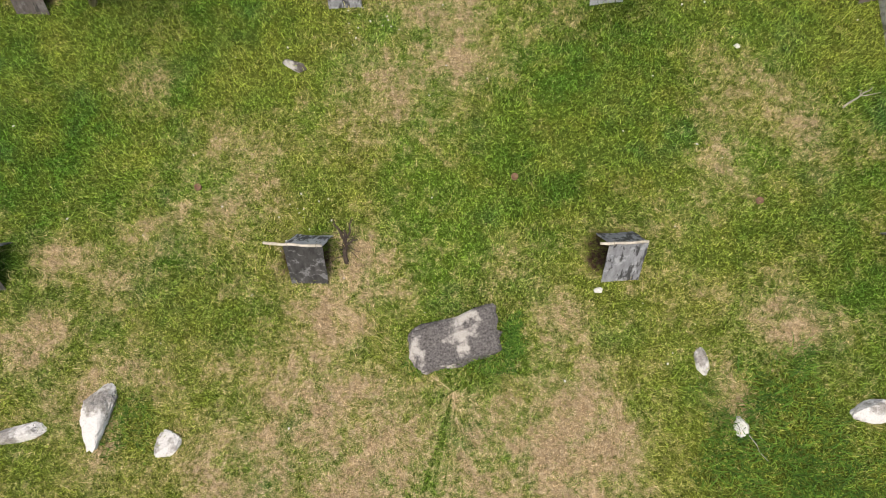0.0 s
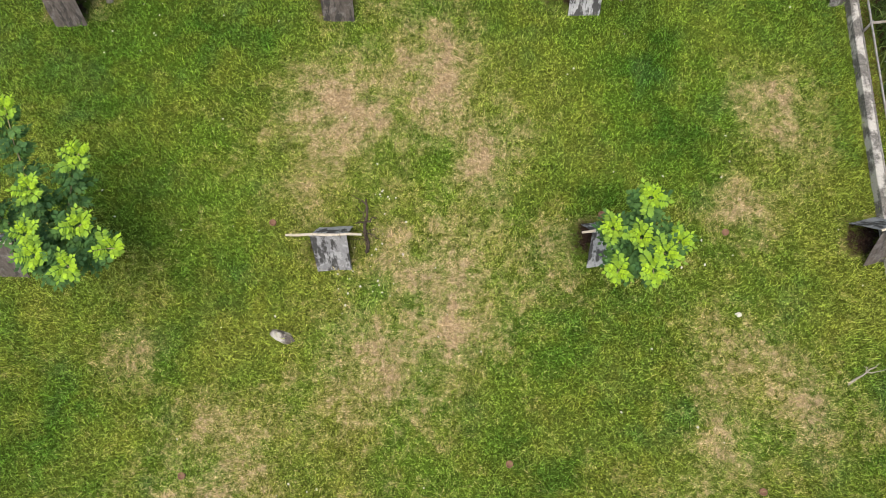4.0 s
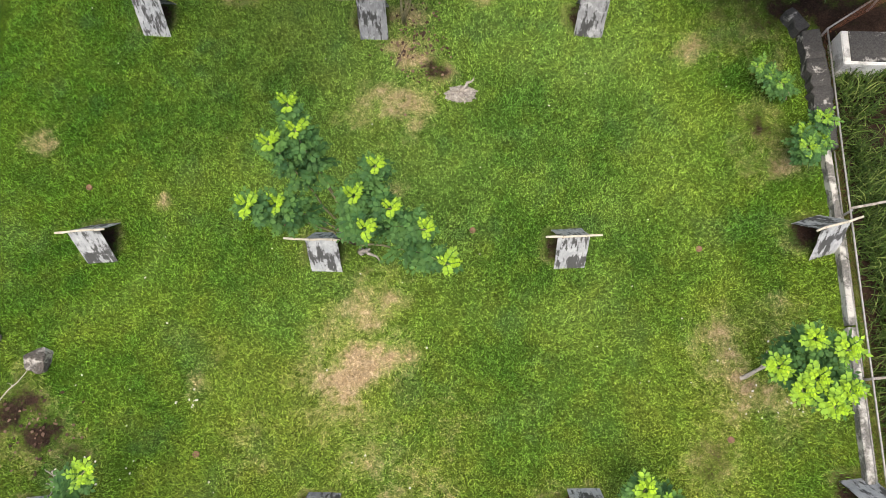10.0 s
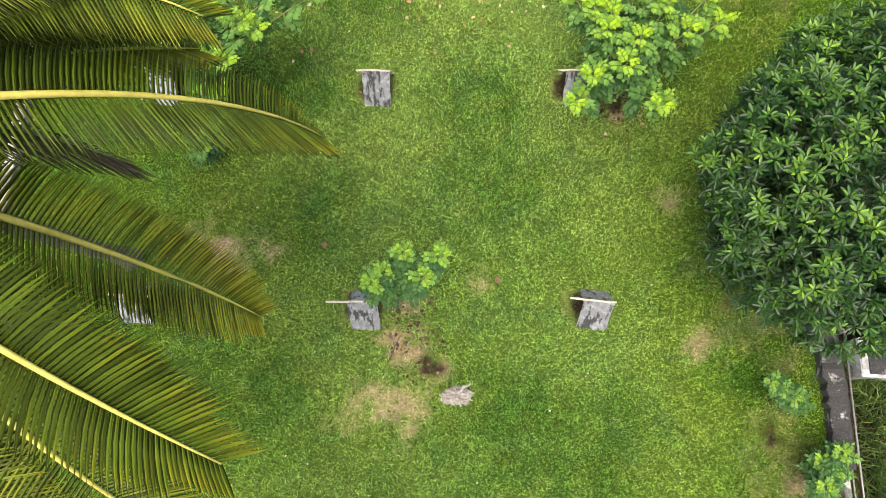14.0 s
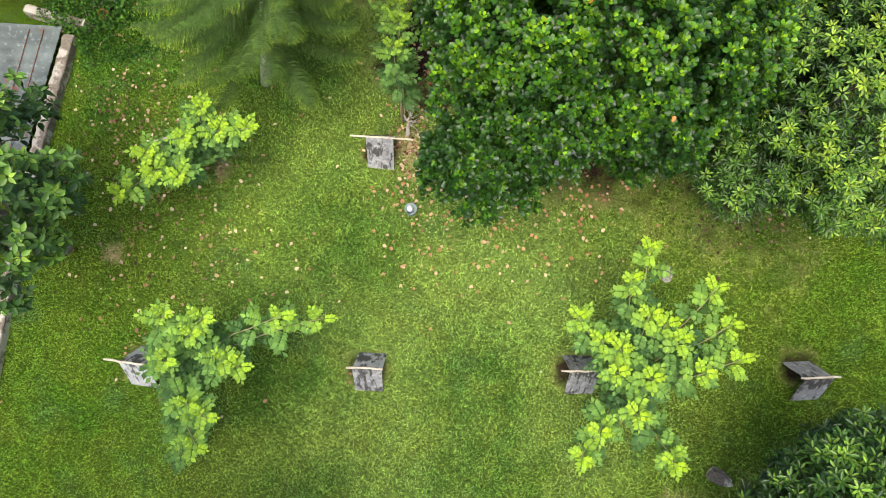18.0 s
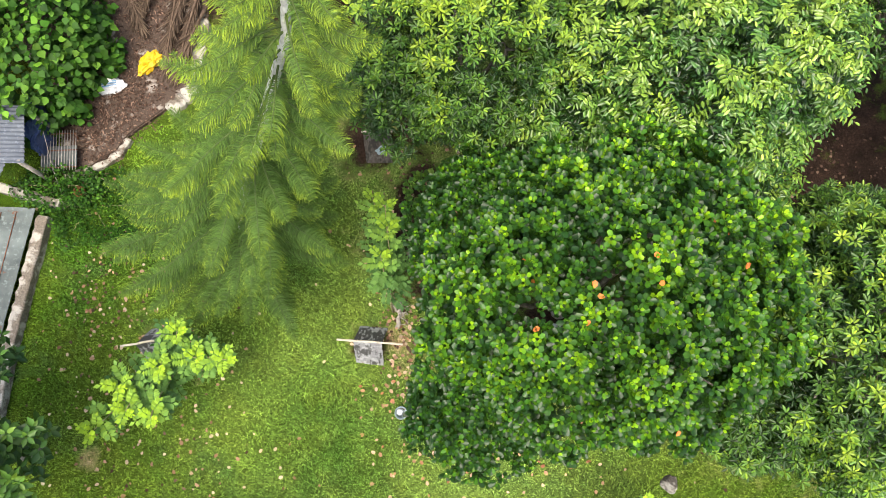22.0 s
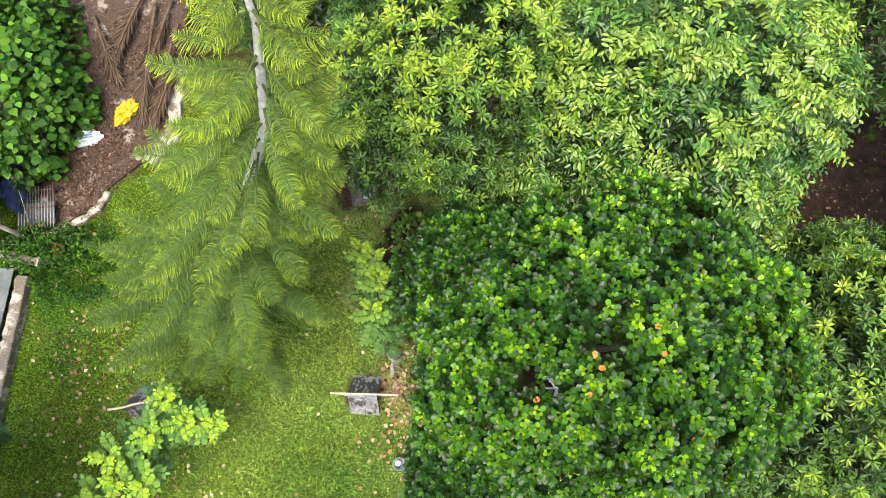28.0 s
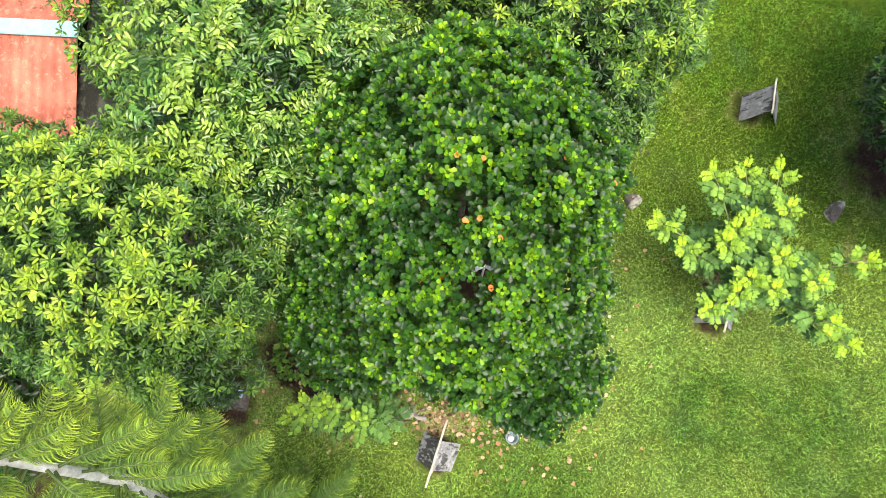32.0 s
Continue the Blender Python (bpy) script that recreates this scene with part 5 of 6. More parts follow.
def white_block():
    b = tagged(new("concrete_pedestal"), "white painted concrete block with a dark patterned top", "block")
    b.matrix_basis = pose(9.15, 21.75, 0, 0, 0, -3)
    part("body", bm_mesh("body", box(0.95, 0.78, 0.62, (0, 0, 0.27), 0.02), WHITEWASH), b)
    part("top", bm_mesh("top", box(0.80, 0.70, 0.03, (0.07, 0.02, 0.592), 0.006, 0.006), CONCRETE_DARK), b, "rough grey cement top")


white_block()


def blades(name, label, spots, count, low, high, material, wide=(0.006, 0.014), lean=(0.2, 1.1), category="grass", fade=0.0):
    """Clumps of long blades in (x0, x1, y0, y1) areas."""
    vs, ts, ys = [], [], []
    for x0, x1, y0, y1 in spots:
        n = count
        x, y = rng.uniform(x0, x1, n), rng.uniform(y0, y1, n)
        rim = np.minimum(1 - np.abs(2 * (x - x0) / (x1 - x0) - 1), 1 - np.abs(2 * (y - y0) / (y1 - y0) - 1))
        keep = fbm(x * 1.6, y * 1.6, 33, 3) + fade * np.clip(rim / 0.45 - 1, -1, 0) > rng.uniform(0.25, 0.6, n)
        x, y = x[keep], y[keep]
        n = len(x)
        a, l, h, w = rng.uniform(0, 6.283, n), rng.uniform(*lean, n), rng.uniform(low, high, n), rng.uniform(*wide, n)
        out, side = np.stack([np.cos(a), np.sin(a), 0 * a], 1), np.stack([-np.sin(a), np.cos(a), 0 * a], 1)
        b = np.stack([x, y, relief(x, y) - 0.01], 1)
        m = b + out * (np.sin(l) * h * 0.45)[:, None] + np.array([0, 0, 1]) * (np.cos(l) * h * 0.62)[:, None]
        t = b + out * (np.sin(l) * h * 1.0)[:, None] + np.array([0, 0, 1]) * (np.cos(l) * h * 0.75)[:, None]
        sw = side * w[:, None]
        vs.append(np.stack([b - sw, b + sw, m - sw * 0.8, m + sw * 0.8, t], 1).reshape(-1, 3))
        ts.append((np.array([[0, 1, 3], [0, 3, 2], [2, 3, 4]])[None] + (np.arange(n) * 5)[:, None, None]).reshape(-1, 3))
        ys.append(np.repeat(np.clip(rng.normal(0.45, 0.28, n), 0, 1), 5))
    v, t, y = join(zip(vs, ts, ys))
    tagged(new(name, tri_mesh(name, v, t, material, y)), label, category, kind="stuff")


blades("tall_grass", "tall rank grass with straw stalks beyond the fence", [(8.75, 12.0, 2.0, 12.0), (8.85, 12.5, 12.0, 22.0)], 28000, 0.25, 0.75, TALL, (0.007, 0.017))
blades("fringe_grass", "sparse long blades in the shade beside the fence", [(8.4, 8.9, 4.0, 14.0), (8.5, 9.0, 14.0, 22.0)], 1500, 0.2, 0.6, TALL)
blades("weeds", "coarse weeds and tufts among stones", [(3.5, 8.2, -3.4, 0.9)], 17000, 0.10, 0.32, WEED, (0.004, 0.010), fade=0.45)
blades("tufts", "longer green tufts round stones and wall foot", [(-5.6, -4.6, -1.6, 0.1), (-0.9, 1.2, 0.2, 0.6), (7.3, 7.8, 8.0, 17.0), (-8.6, -7.3, 31.0, 37.0), (0.8, 1.2, 0.5, 1.4), (-7.6, -4.6, 36.2, 37.4)], 1500, 0.06, 0.20, WEED, (0.004, 0.009), fade=0.4)


# ---- stones, stump and sticks ----
def boulder(at, size, material, label, turn=0, sub=4, rough=0.22, sink=0.3, seed=0, square=0.0):
    bm = bmesh.new()
    if square:
        bmesh.ops.create_cube(bm, size=1.7)
        bmesh.ops.subdivide_edges(bm, edges=bm.edges[:], cuts=9, use_grid_fill=True)
        bmesh.ops.smooth_vert(bm, verts=bm.verts, factor=0.5, use_axis_x=True, use_axis_y=True, use_axis_z=True)
    else:
        bmesh.ops.create_icosphere(bm, subdivisions=sub, radius=1.0)
    dice = random.Random(seed)
    planes = [(Vector((dice.gauss(0, 1), dice.gauss(0, 1), dice.gauss(0.3, 0.7))).normalized(), dice.uniform(0.55, 0.85)) for _ in range(0 if square else 9)]
    for v in bm.verts:
        p = v.co * 1.3 + Vector((seed * 7.1, seed * 3.3, seed))
        v.co += v.co.normalized() * (noise.fractal(p, 1.0, 2.0, 5) * rough)
        for cut, keep in planes:
            over = v.co.dot(cut) - keep
            if over > 0:
                v.co -= cut * over * 0.9
        v.co += noise.noise_vector(p * 4.5) * 0.06
        v.co = Vector((v.co.x * size[0], v.co.y * size[1], v.co.z * size[2]))
    ob = new("stone", bm_mesh("stone", bm, material))
    ob.matrix_basis = pose(at[0], at[1], size[2] * (1 - 2 * sink), 0, 0, turn)
    return tagged(ob, label, "stone", "stones on the lawn")


SLAB = stone("grey rock slab", (0.020, 0.018, 0.018), (0.23, 0.21, 0.195), (0.50, 0.46, 0.41), 0.56)
boulder((0.04, 0.80), (0.80, 0.42, 0.16), SLAB, "flat dark rock slab with a pale lichened face", 16, rough=0.22, sink=0.2, seed=1, square=1)
boulder((-5.60, -0.30), (0.29, 0.60, 0.20), CORAL, "white jagged coral rock in grass", -8, seed=2, rough=0.3)
boulder((-6.85, -0.62), (0.42, 0.17, 0.12), CORAL, "grey-white flat stone half buried in grass", 12, seed=3)
boulder((-4.48, -0.78), (0.2, 0.3, 0.10), CORAL, "small grey stone sunk in dry grass", -20, seed=4)
boulder((4.0, 0.47), (0.14, 0.24, 0.10), CORAL, "pale stone half covered by grass", 10, seed=5)
boulder((4.53, -0.58), (0.14, 0.18, 0.10), CORAL, "small white stone among weeds", 15, seed=6)
boulder((6.65, -0.33), (0.38, 0.22, 0.16), CORAL, "white and black jagged stone among weeds", 15, seed=7, rough=0.3)
boulder((-2.76, 5.78), (0.24, 0.12, 0.08), ROCK, "small grey stone in the lawn", -15, seed=8)
boulder((-8.84, 15.75), (0.36, 0.27, 0.28), ROCK, "rounded grey boulder on the lawn", 20, seed=9)
boulder((-7.71, 15.38), (0.34, 0.25, 0.20), ROCK, "dark boulder hollowed and crusted with lichen", 0, seed=10, rough=0.3)
boulder((5.45, 30.3), (0.22, 0.20, 0.16), ROCK, "grey pitted rock by the saplings", 0, seed=11, rough=0.3)
boulder((6.28, 25.9), (0.36, 0.20, 0.08), ROCK, "flat grey stone beside the dark tree", -25, seed=12)
boulder((2.42, 1.62), (0.09, 0.06, 0.05), CORAL, "fist-sized white stone beside a shelter", 0, seed=13, sub=3)
boulder((5.2, 6.1), (0.06, 0.05, 0.04), CORAL, "pebble on the lawn", 0, seed=14, sub=3)


def stump():
    t = tagged(new("tree_stump"), "low weathered grey stump with splayed roots", "tree stump")
    t.location = (0.66, 21.05, 0)
    bm = bmesh.new()
    bmesh.ops.create_icosphere(bm, subdivisions=5, radius=1.0)
    for v in bm.verts:
        v.co += v.co.normalized() * (noise.fractal(v.co * 1.8, 1.0, 2.0, 5) * 0.3 - 0.35 * abs(noise.noise(Vector((v.co.x * 5, v.co.y * 3, v.co.z)))) - 0.18 * abs(noise.noise(v.co * 9)))
        v.co = Vector((v.co.x * 0.34, v.co.y * 0.19, max(v.co.z, -0.4) * 0.16 + 0.04))
    part("wood", bm_mesh("wood", bm, WEATHERED), t)
    for end in ((0.27, 0.27, 0.26), (-0.38, 0.03, 0.02), (0.32, -0.10, 0.02), (-0.30, -0.14, 0.02), (0.06, -0.22, 0.02), (-0.2, 0.14, 0.08), (0.36, 0.05, 0.05)):
        part("root", bar("root", arc((rnd.uniform(-0.1, 0.1), 0, 0.07), end, 0.05, 7, 0.03), [0.05, 0.045, 0.048, 0.036, 0.034, 0.025, 0.02, 0.01], WEATHERED, 7), t)


stump()


def stake(at, forks, label, r=0.03, wood=None, twigs=0):
    wood = wood or WEATHERED
    t = tagged(new("cut_branch"), label, "branch", "cut branches on the lawn")
    t.location = (at[0], at[1], 0)
    stem = part("stem", bar("stem", arc((0, 0, -0.02), forks[0], 0.03, 6, 0.03), [r * (1.2 - 0.12 * i) for i in range(7)], wood, 7), t)
    for f in forks[1:]:
        part("fork", bar("fork", arc(Vector(forks[0]) * 0.6, f, 0.03, 4, 0.03), [r * (0.7 - 0.12 * i) for i in range(5)], wood, 6), t)
    for k in range(twigs):
        a = Vector(forks[0]) * rnd.uniform(0.2, 0.95)
        b = a + Vector((rnd.uniform(-0.32, 0.32), rnd.uniform(-0.3, 0.3), rnd.uniform(-0.15, 0.25)))
        b.z = max(b.z, 0.03)
        part("twig", bar("twig", arc(a, b, 0.02, 5, 0.03), [r * 0.28 * (1 - 0.13 * i) for i in range(6)], wood, 5), stem)


stake((-1.75, 2.12), [(0.0, 0.45, 0.45), (-0.18, 0.62, 0.5), (0.15, 0.6, 0.55), (0.22, 0.3, 0.4)], "forked dead brown branch with dense twigs beside a shelter", 0.035, BARK_DEAD, 16)
stake((-1.35, 7.30), [(0.05, 0.75, 0.75), (0.22, 0.5, 0.5), (-0.15, 0.35, 0.6)], "bare upright dead branch beside a shelter", 0.035, BARK_DEAD, 14)
stake((-6.60, 12.55), [(-0.15, 0.75, 0.8), (-0.3, 0.5, 0.5), (0.08, 0.6, 0.6)], "pale knotted branch stump beside a dark shelter", 0.06, None, 8)
stake((-1.45, 17.55), [(0.25, -0.1, 0.5), (0.45, -0.3, 0.4)], "thick bent stem beside a shelter", 0.06)
stake((3.62, 12.45), [(0.1, 0.25, 0.7), (-0.05, 0.45, 0.6)], "bare stem beside a shelter", 0.03)
stake((6.92, 4.86), [(0.55, 0.36, 0.08), (0.7, 0.28, 0.05), (0.3, 0.32, 0.06)], "dead twig lying in the grass", 0.018)
stake((-0.80, 21.75), [(0.28, 0.55, 0.05), (0.1, 0.3, 0.06)], "thin dead stick on bare soil", 0.014, BARK_DEAD, 6)
stake((6.0, 14.95), [(0.6, 0.3, 0.15), (0.45, 0.5, 0.3)], "stout dead branch lying by a sapling", 0.04)
stake((-8.6, 14.3), [(0.9, 0.95, 0.35), (0.4, 0.6, 0.2)], "long thin arching stick", 0.014)
stake((4.35, -0.35), [(0.5, -0.75, 0.12)], "straw-coloured stick among weeds", 0.010)
stake((-0.45, 33.6), [(0.1, 0.55, 0.25), (0.25, 0.3, 0.15), (-0.15, 0.5, 0.2)], "grey cut stump branches beside a shelter", 0.05, None, 12)


# ---- cups, bucket, rag ----
def cup():
    c = tagged(new("feed_cup"), "small round brown clay cup sunk in grass", "cup", "feed cups")
    prof = [(0.0, 0.012), (0.045, 0.012), (0.050, 0.05), (0.062, 0.055), (0.064, 0.045), (0.058, 0.0)]
    vs, fs, n = [], [], 16
    for r, z in prof:
        vs += [(r * math.cos(2 * math.pi * k / n), r * math.sin(2 * math.pi * k / n), z) for k in range(n)]
    for i in range(len(prof) - 1):
        for k in range(n):
            a, b = i * n + k, i * n + (k + 1) % n
            fs.append((a, a + n, b + n, b))
    part("bowl", to_mesh("bowl", vs, fs, CLAY, smooth=True), c)
    return c


first = cup()
first.location = (1.10, 3.62, 0.01)
for x, y in ((5.25, 3.15), (-4.35, 3.48), (-3.07, 7.87), (2.92, 7.96), (5.13, 7.60), (-3.05, 18.16), (0.86, 17.97), (5.44, 17.54), (-4.46, 13.57), (-7.2, 18.98), (5.68, 13.8), (1.54, 23.49), (-2.23, 24.29)):
    copy_thing(first, pose(x, y, 0.01, 0, 0, rnd.uniform(0, 90)))


def bucket():
    b = tagged(new("bucket"), "grey-blue plastic bucket with a white jug inside on grass", "bucket")
    b.matrix_basis = pose(-0.30, 31.72, 0.0, 0, 0, 20)
    prof = [(0.0, 0.02), (0.105, 0.02), (0.13, 0.25), (0.142, 0.25), (0.142, 0.235), (0.132, 0.23), (0.11, 0.0)]
    vs, fs, n = [], [], 24
    for r, z in prof:
        vs += [(r * math.cos(2 * math.pi * k / n), r * math.sin(2 * math.pi * k / n), z) for k in range(n)]
    for i in range(len(prof) - 1):
        for k in range(n):
            a, c = i * n + k, i * n + (k + 1) % n
            fs.append((a, a + n, c + n, c))
    part("pail", to_mesh("pail", vs, fs, PLASTIC_GREY, smooth=True), b)
    bm = bmesh.new()
    bmesh.ops.create_cone(bm, cap_ends=True, segments=20, radius1=0.085, radius2=0.045, depth=0.26, matrix=Matrix.Translation((-0.02, 0.03, 0.18)))
    bmesh.ops.bevel(bm, geom=[e for e in bm.edges if abs(e.verts[0].co.z - e.verts[1].co.z) < 0.01], offset=0.02, segments=2, affect="EDGES")
    part("jug", bm_mesh("jug", bm, PLASTIC_WHITE, True), b, "white plastic jug")


bucket()


def crumpled(name, label, at, size, material, turn=0, seed=0, stripe=None):
    bm = bmesh.new()
    bmesh.ops.create_icosphere(bm, subdivisions=4, radius=1.0)
    for v in bm.verts:
        p = v.co * 1.6 + Vector((seed, seed * 2, 0))
        v.co += v.co.normalized() * (noise.fractal(p, 0.8, 2.2, 5) * 0.45)
        v.co = Vector((v.co.x * size[0], v.co.y * size[1], max(v.co.z, -0.35) * size[2] + size[2] * 0.35))
    ob = tagged(new(name), label, "bag")
    ob.matrix_basis = pose(*at, 0, 0, turn)
    part("sack", bm_mesh("sack", bm, material), ob)
    if stripe:
        for k in range(3):
            pts = [Vector((size[0] * 0.6 * (i / 4 - 0.5) * 2, (k - 1) * size[1] * 0.3, size[2] * (1.32 - 0.5 * (i / 4 - 0.5) ** 2 - 0.1 * abs(k - 1)))) for i in range(5)]
            part("print_bar", bar("print_bar", pts, 0.018, stripe, 5), ob, "pale blue printed bar")
    return ob


crumpled("plastic_bag", "crumpled yellow plastic bag lying on dead fronds", (-6.66, 40.05, 0.16), (0.36, 0.19, 0.15), PLASTIC_YELLOW, 50, 3)
crumpled("plastic_bag", "white plastic sack with pale blue print on leaf litter", (-7.58, 39.42, 0.14), (0.36, 0.20, 0.16), PLASTIC_WHITE, 10, 5, PLASTIC_BLUE)
crumpled("rag", "white and grey cloth bundle on a shelter's ridge", (3.08, 33.42, 0.90), (0.20, 0.20, 0.12), PLASTIC_WHITE, 10, 7)


def pot():
    p = tagged(new("clay_pot"), "round orange-brown clay pot among creepers", "pot")
    p.location = (-8.01, 36.75, 0.0)
    prof = [(0.0, 0.02), (0.07, 0.02), (0.125, 0.08), (0.14, 0.14), (0.12, 0.21), (0.075, 0.235), (0.085, 0.255), (0.068, 0.255), (0.06, 0.23), (0.10, 0.16)]
    vs, fs, n = [], [], 20
    for r, z in prof:
        vs += [(r * math.cos(2 * math.pi * k / n), r * math.sin(2 * math.pi * k / n), z) for k in range(n)]
    for i in range(len(prof) - 1):
        for k in range(n):
            a, b = i * n + k, i * n + (k + 1) % n
            fs.append((a, a + n, b + n, b))
    part("vessel", to_mesh("vessel", vs, fs, TERRACOTTA, smooth=True), p)


pot()
# The cloth is white; grey puts the shade into its colour.
crumpled("rag", "white cloth, greyed in colour for the shade, draped over a brown shelter", (-0.84, 37.62, 0.62), (0.12, 0.10, 0.04), PLASTIC_GREY, 20, 4)


WALL_STAINED = stone("brown-stained pale concrete", (0.07, 0.055, 0.042), (0.26, 0.225, 0.18), (0.46, 0.43, 0.37), 0.50)
# ---- west wall, sheds and the littered pad ----
wall_piece("wall_west", "old concrete boundary wall with black mould", [(-9.43, 25.0), (-9.33, 29.0), (-9.11, 33.0), (-8.74, 36.12)], 0.27, 0.26, WALL_STAINED, 0.03)
wall_piece("wall_west", "white-edged concrete wall stub under creepers", [(-9.9, 36.83), (-9.48, 36.70), (-8.9, 36.55), (-8.35, 36.41)], 0.20, 0.32, WALL_STAINED, 0.03)


def sheet(name, corners, material, waves, depth=0.016, along=True, parent=None, label=""):
    """A ribbed roofing sheet with real thickness between four corners."""
    a, b, c, d = [Vector(p) for p in corners]
    n, vs, fs = waves * 4, [], []
    up = (b - a).cross(d - a).normalized()
    if up.z < 0:
        up = -up
    for lift in (0.0, -0.004):
        for i in range(n + 1):
            s = i / n
            w = up * (depth * math.sin(2 * math.pi * waves * s) + lift)
            for j in range(5):
                q = j / 4
                vs.append(a.lerp(b, s).lerp(d.lerp(c, s), q) + w + up * noise.noise(Vector((s * 3, q * 3, waves))) * 0.015)
    m = (n + 1) * 5
    for layer in (0, m):
        for i in range(n):
            for j in range(4):
                k = layer + i * 5 + j
                fs.append((k, k + 1, k + 6, k + 5) if layer else (k, k + 5, k + 6, k + 1))
    return part(name, to_mesh(name, vs, fs, material, smooth=True), parent, label)


def sheds():
    s = tagged(new("lean_to_shed"), "low lean-to with grey-green rusty roofing sheets behind the wall", "shed")
    for k in range(3):
        y0, y1 = 32.2 + k * 1.35, 33.58 + k * 1.35
        xe0, xe1 = -9.38 + 0.122 * (y0 - 32.2), -9.38 + 0.122 * (y1 - 32.2)
        sheet("roof_sheet", [(xe0, y0, 0.31 + 0.01 * k), (xe1, y1, 0.31 + 0.01 * k), (-12.0, y1, 0.66 + 0.01 * k), (-12.0, y0, 0.66 + 0.01 * k)], ZINC_GREEN, 5, 0.008, parent=s)
    for off in (0.30, 0.62, 1.3, 2.0):
        part("seam", bar("seam", [(-9.40 - off + 0.105 * (y - 32.2) + 0.012 * math.sin(y * 7), y, 0.345 + 0.138 * off) for y in (32.25, 33.2, 34.2, 35.2, 36.15)], 0.010, RUST, 5), s, "rusty sheet seam")
    for x in (-9.6, -11.9):
        for y in (32.3, 36.1):
            part("post", bar("post", [(x, y, 0), (x, y, 0.31 if x > -10 else 0.63)], 0.05, WEATHERED, 7), s)
    z = tagged(new("zinc_shed"), "shed roof of pale corrugated zinc with a curled sheet", "shed")
    sheet("roof_sheet", [(-8.55, 36.95, 1.5), (-8.75, 38.3, 1.5), (-12, 38.3, 1.75), (-12, 36.85, 1.75)][::1], ZINC, 14, 0.016, parent=z)
    sheet("roof_sheet", [(-9.3, 36.4, 1.25), (-9.0, 36.95, 1.45), (-9.4, 37.05, 1.56), (-9.7, 36.5, 1.3)], ZINC, 5, 0.02, parent=z, label="curled torn zinc sheet")
    for x in (-8.7, -11.8):
        for y in (37.0, 38.2):
            part("post", bar("post", [(x, y, 0), (x, y, 1.5 if x > -10 else 1.73)], 0.05, WEATHERED, 7), z)
    g = tagged(new("iron_grille"), "leaning rusty iron grille with close bars", "grille")
    g.matrix_basis = pose(-8.45, 37.65, 0.48, 0, 12, 8)
    for k in range(13):
        x = -0.36 + k * 0.06
        part("bar", bar("bar", [(x, -0.5, 0), (x + 0.03, 0.5, 0)], 0.009, PIPE, 5), g)
    for y in (-0.42, 0.0, 0.42):
        part("crossbar", bar("crossbar", [(-0.4, y, -0.015), (0.4, y, -0.015)], 0.013, RUST, 5), g)
    for x in (-0.36, 0.36):
        part("foot", bar("foot", [(x, 0.4, 0), (x, 0.4, -0.5)], 0.014, RUST, 5), g)
    part("panel", bm_mesh("panel", box(0.78, 0.55, 0.012, (0.0, -0.15, -0.05), 0.003), ZINC_GREEN), g, "grey-green board behind the bars")
    crumpled("tarpaulin", "dark blue tarpaulin hanging beside the zinc shed", (-8.80, 38.1, 0.25), (0.14, 0.6, 0.75), BLUE_TARP, 4, 9)
    stake((-8.45, 36.6), [(-0.1, 1.3, 1.0)], "rusty leaning rod beside the shed", 0.012)


sheds()


PAD = stone("brown-stained concrete", (0.035, 0.024, 0.018), (0.12, 0.085, 0.065), (0.34, 0.30, 0.26), 0.60)


def pad():
    """The broken concrete pad, covered with litter."""
    outline = [(-8.5, 37.2), (-7.8, 37.38), (-7.25, 37.78), (-7.0, 38.2), (-6.1, 38.95), (-5.6, 39.5), (-5.45, 40.4), (-5.3, 43.5), (-10.5, 43.5), (-10.0, 40.5), (-8.6, 38.2)]
    bm = bmesh.new()
    face = bm.faces.new([bm.verts.new((x, y, -0.05)) for x, y in outline])
    top = bmesh.ops.extrude_face_region(bm, geom=[face])
    for v in top["geom"]:
        if isinstance(v, bmesh.types.BMVert):
            v.co.z = 0.13
    bmesh.ops.bevel(bm, geom=[e for e in bm.edges if e.verts[0].co.z > 0.1 and e.verts[1].co.z > 0.1], offset=0.03, segments=2, affect="EDGES")
    bmesh.ops.recalc_face_normals(bm, faces=bm.faces)
    tagged(new("pavement", bm_mesh("pavement", bm, PAD)), "broken concrete pad stained brown under leaf litter", "concrete pad", kind="structure")


pad()
wall_piece("kerb", "worn pale concrete edge of the pad", [(-8.4, 37.10), (-7.76, 37.30), (-7.2, 37.70), (-7.0, 38.1)], 0.16, 0.16, WALL_STAINED, 0.05)
wall_piece("kerb", "broken pale slab beside the pad", [(-6.1, 38.8), (-5.55, 39.4), (-5.5, 41.3)], 0.34, 0.17, WALL_STAINED, 0.08)
FALLEN = leaf_shape(0.72, 0.5, 0.35, 0.25, True)
CURLED = leaf_shape(0.42, 0.5, 0.7, 0.45, False)


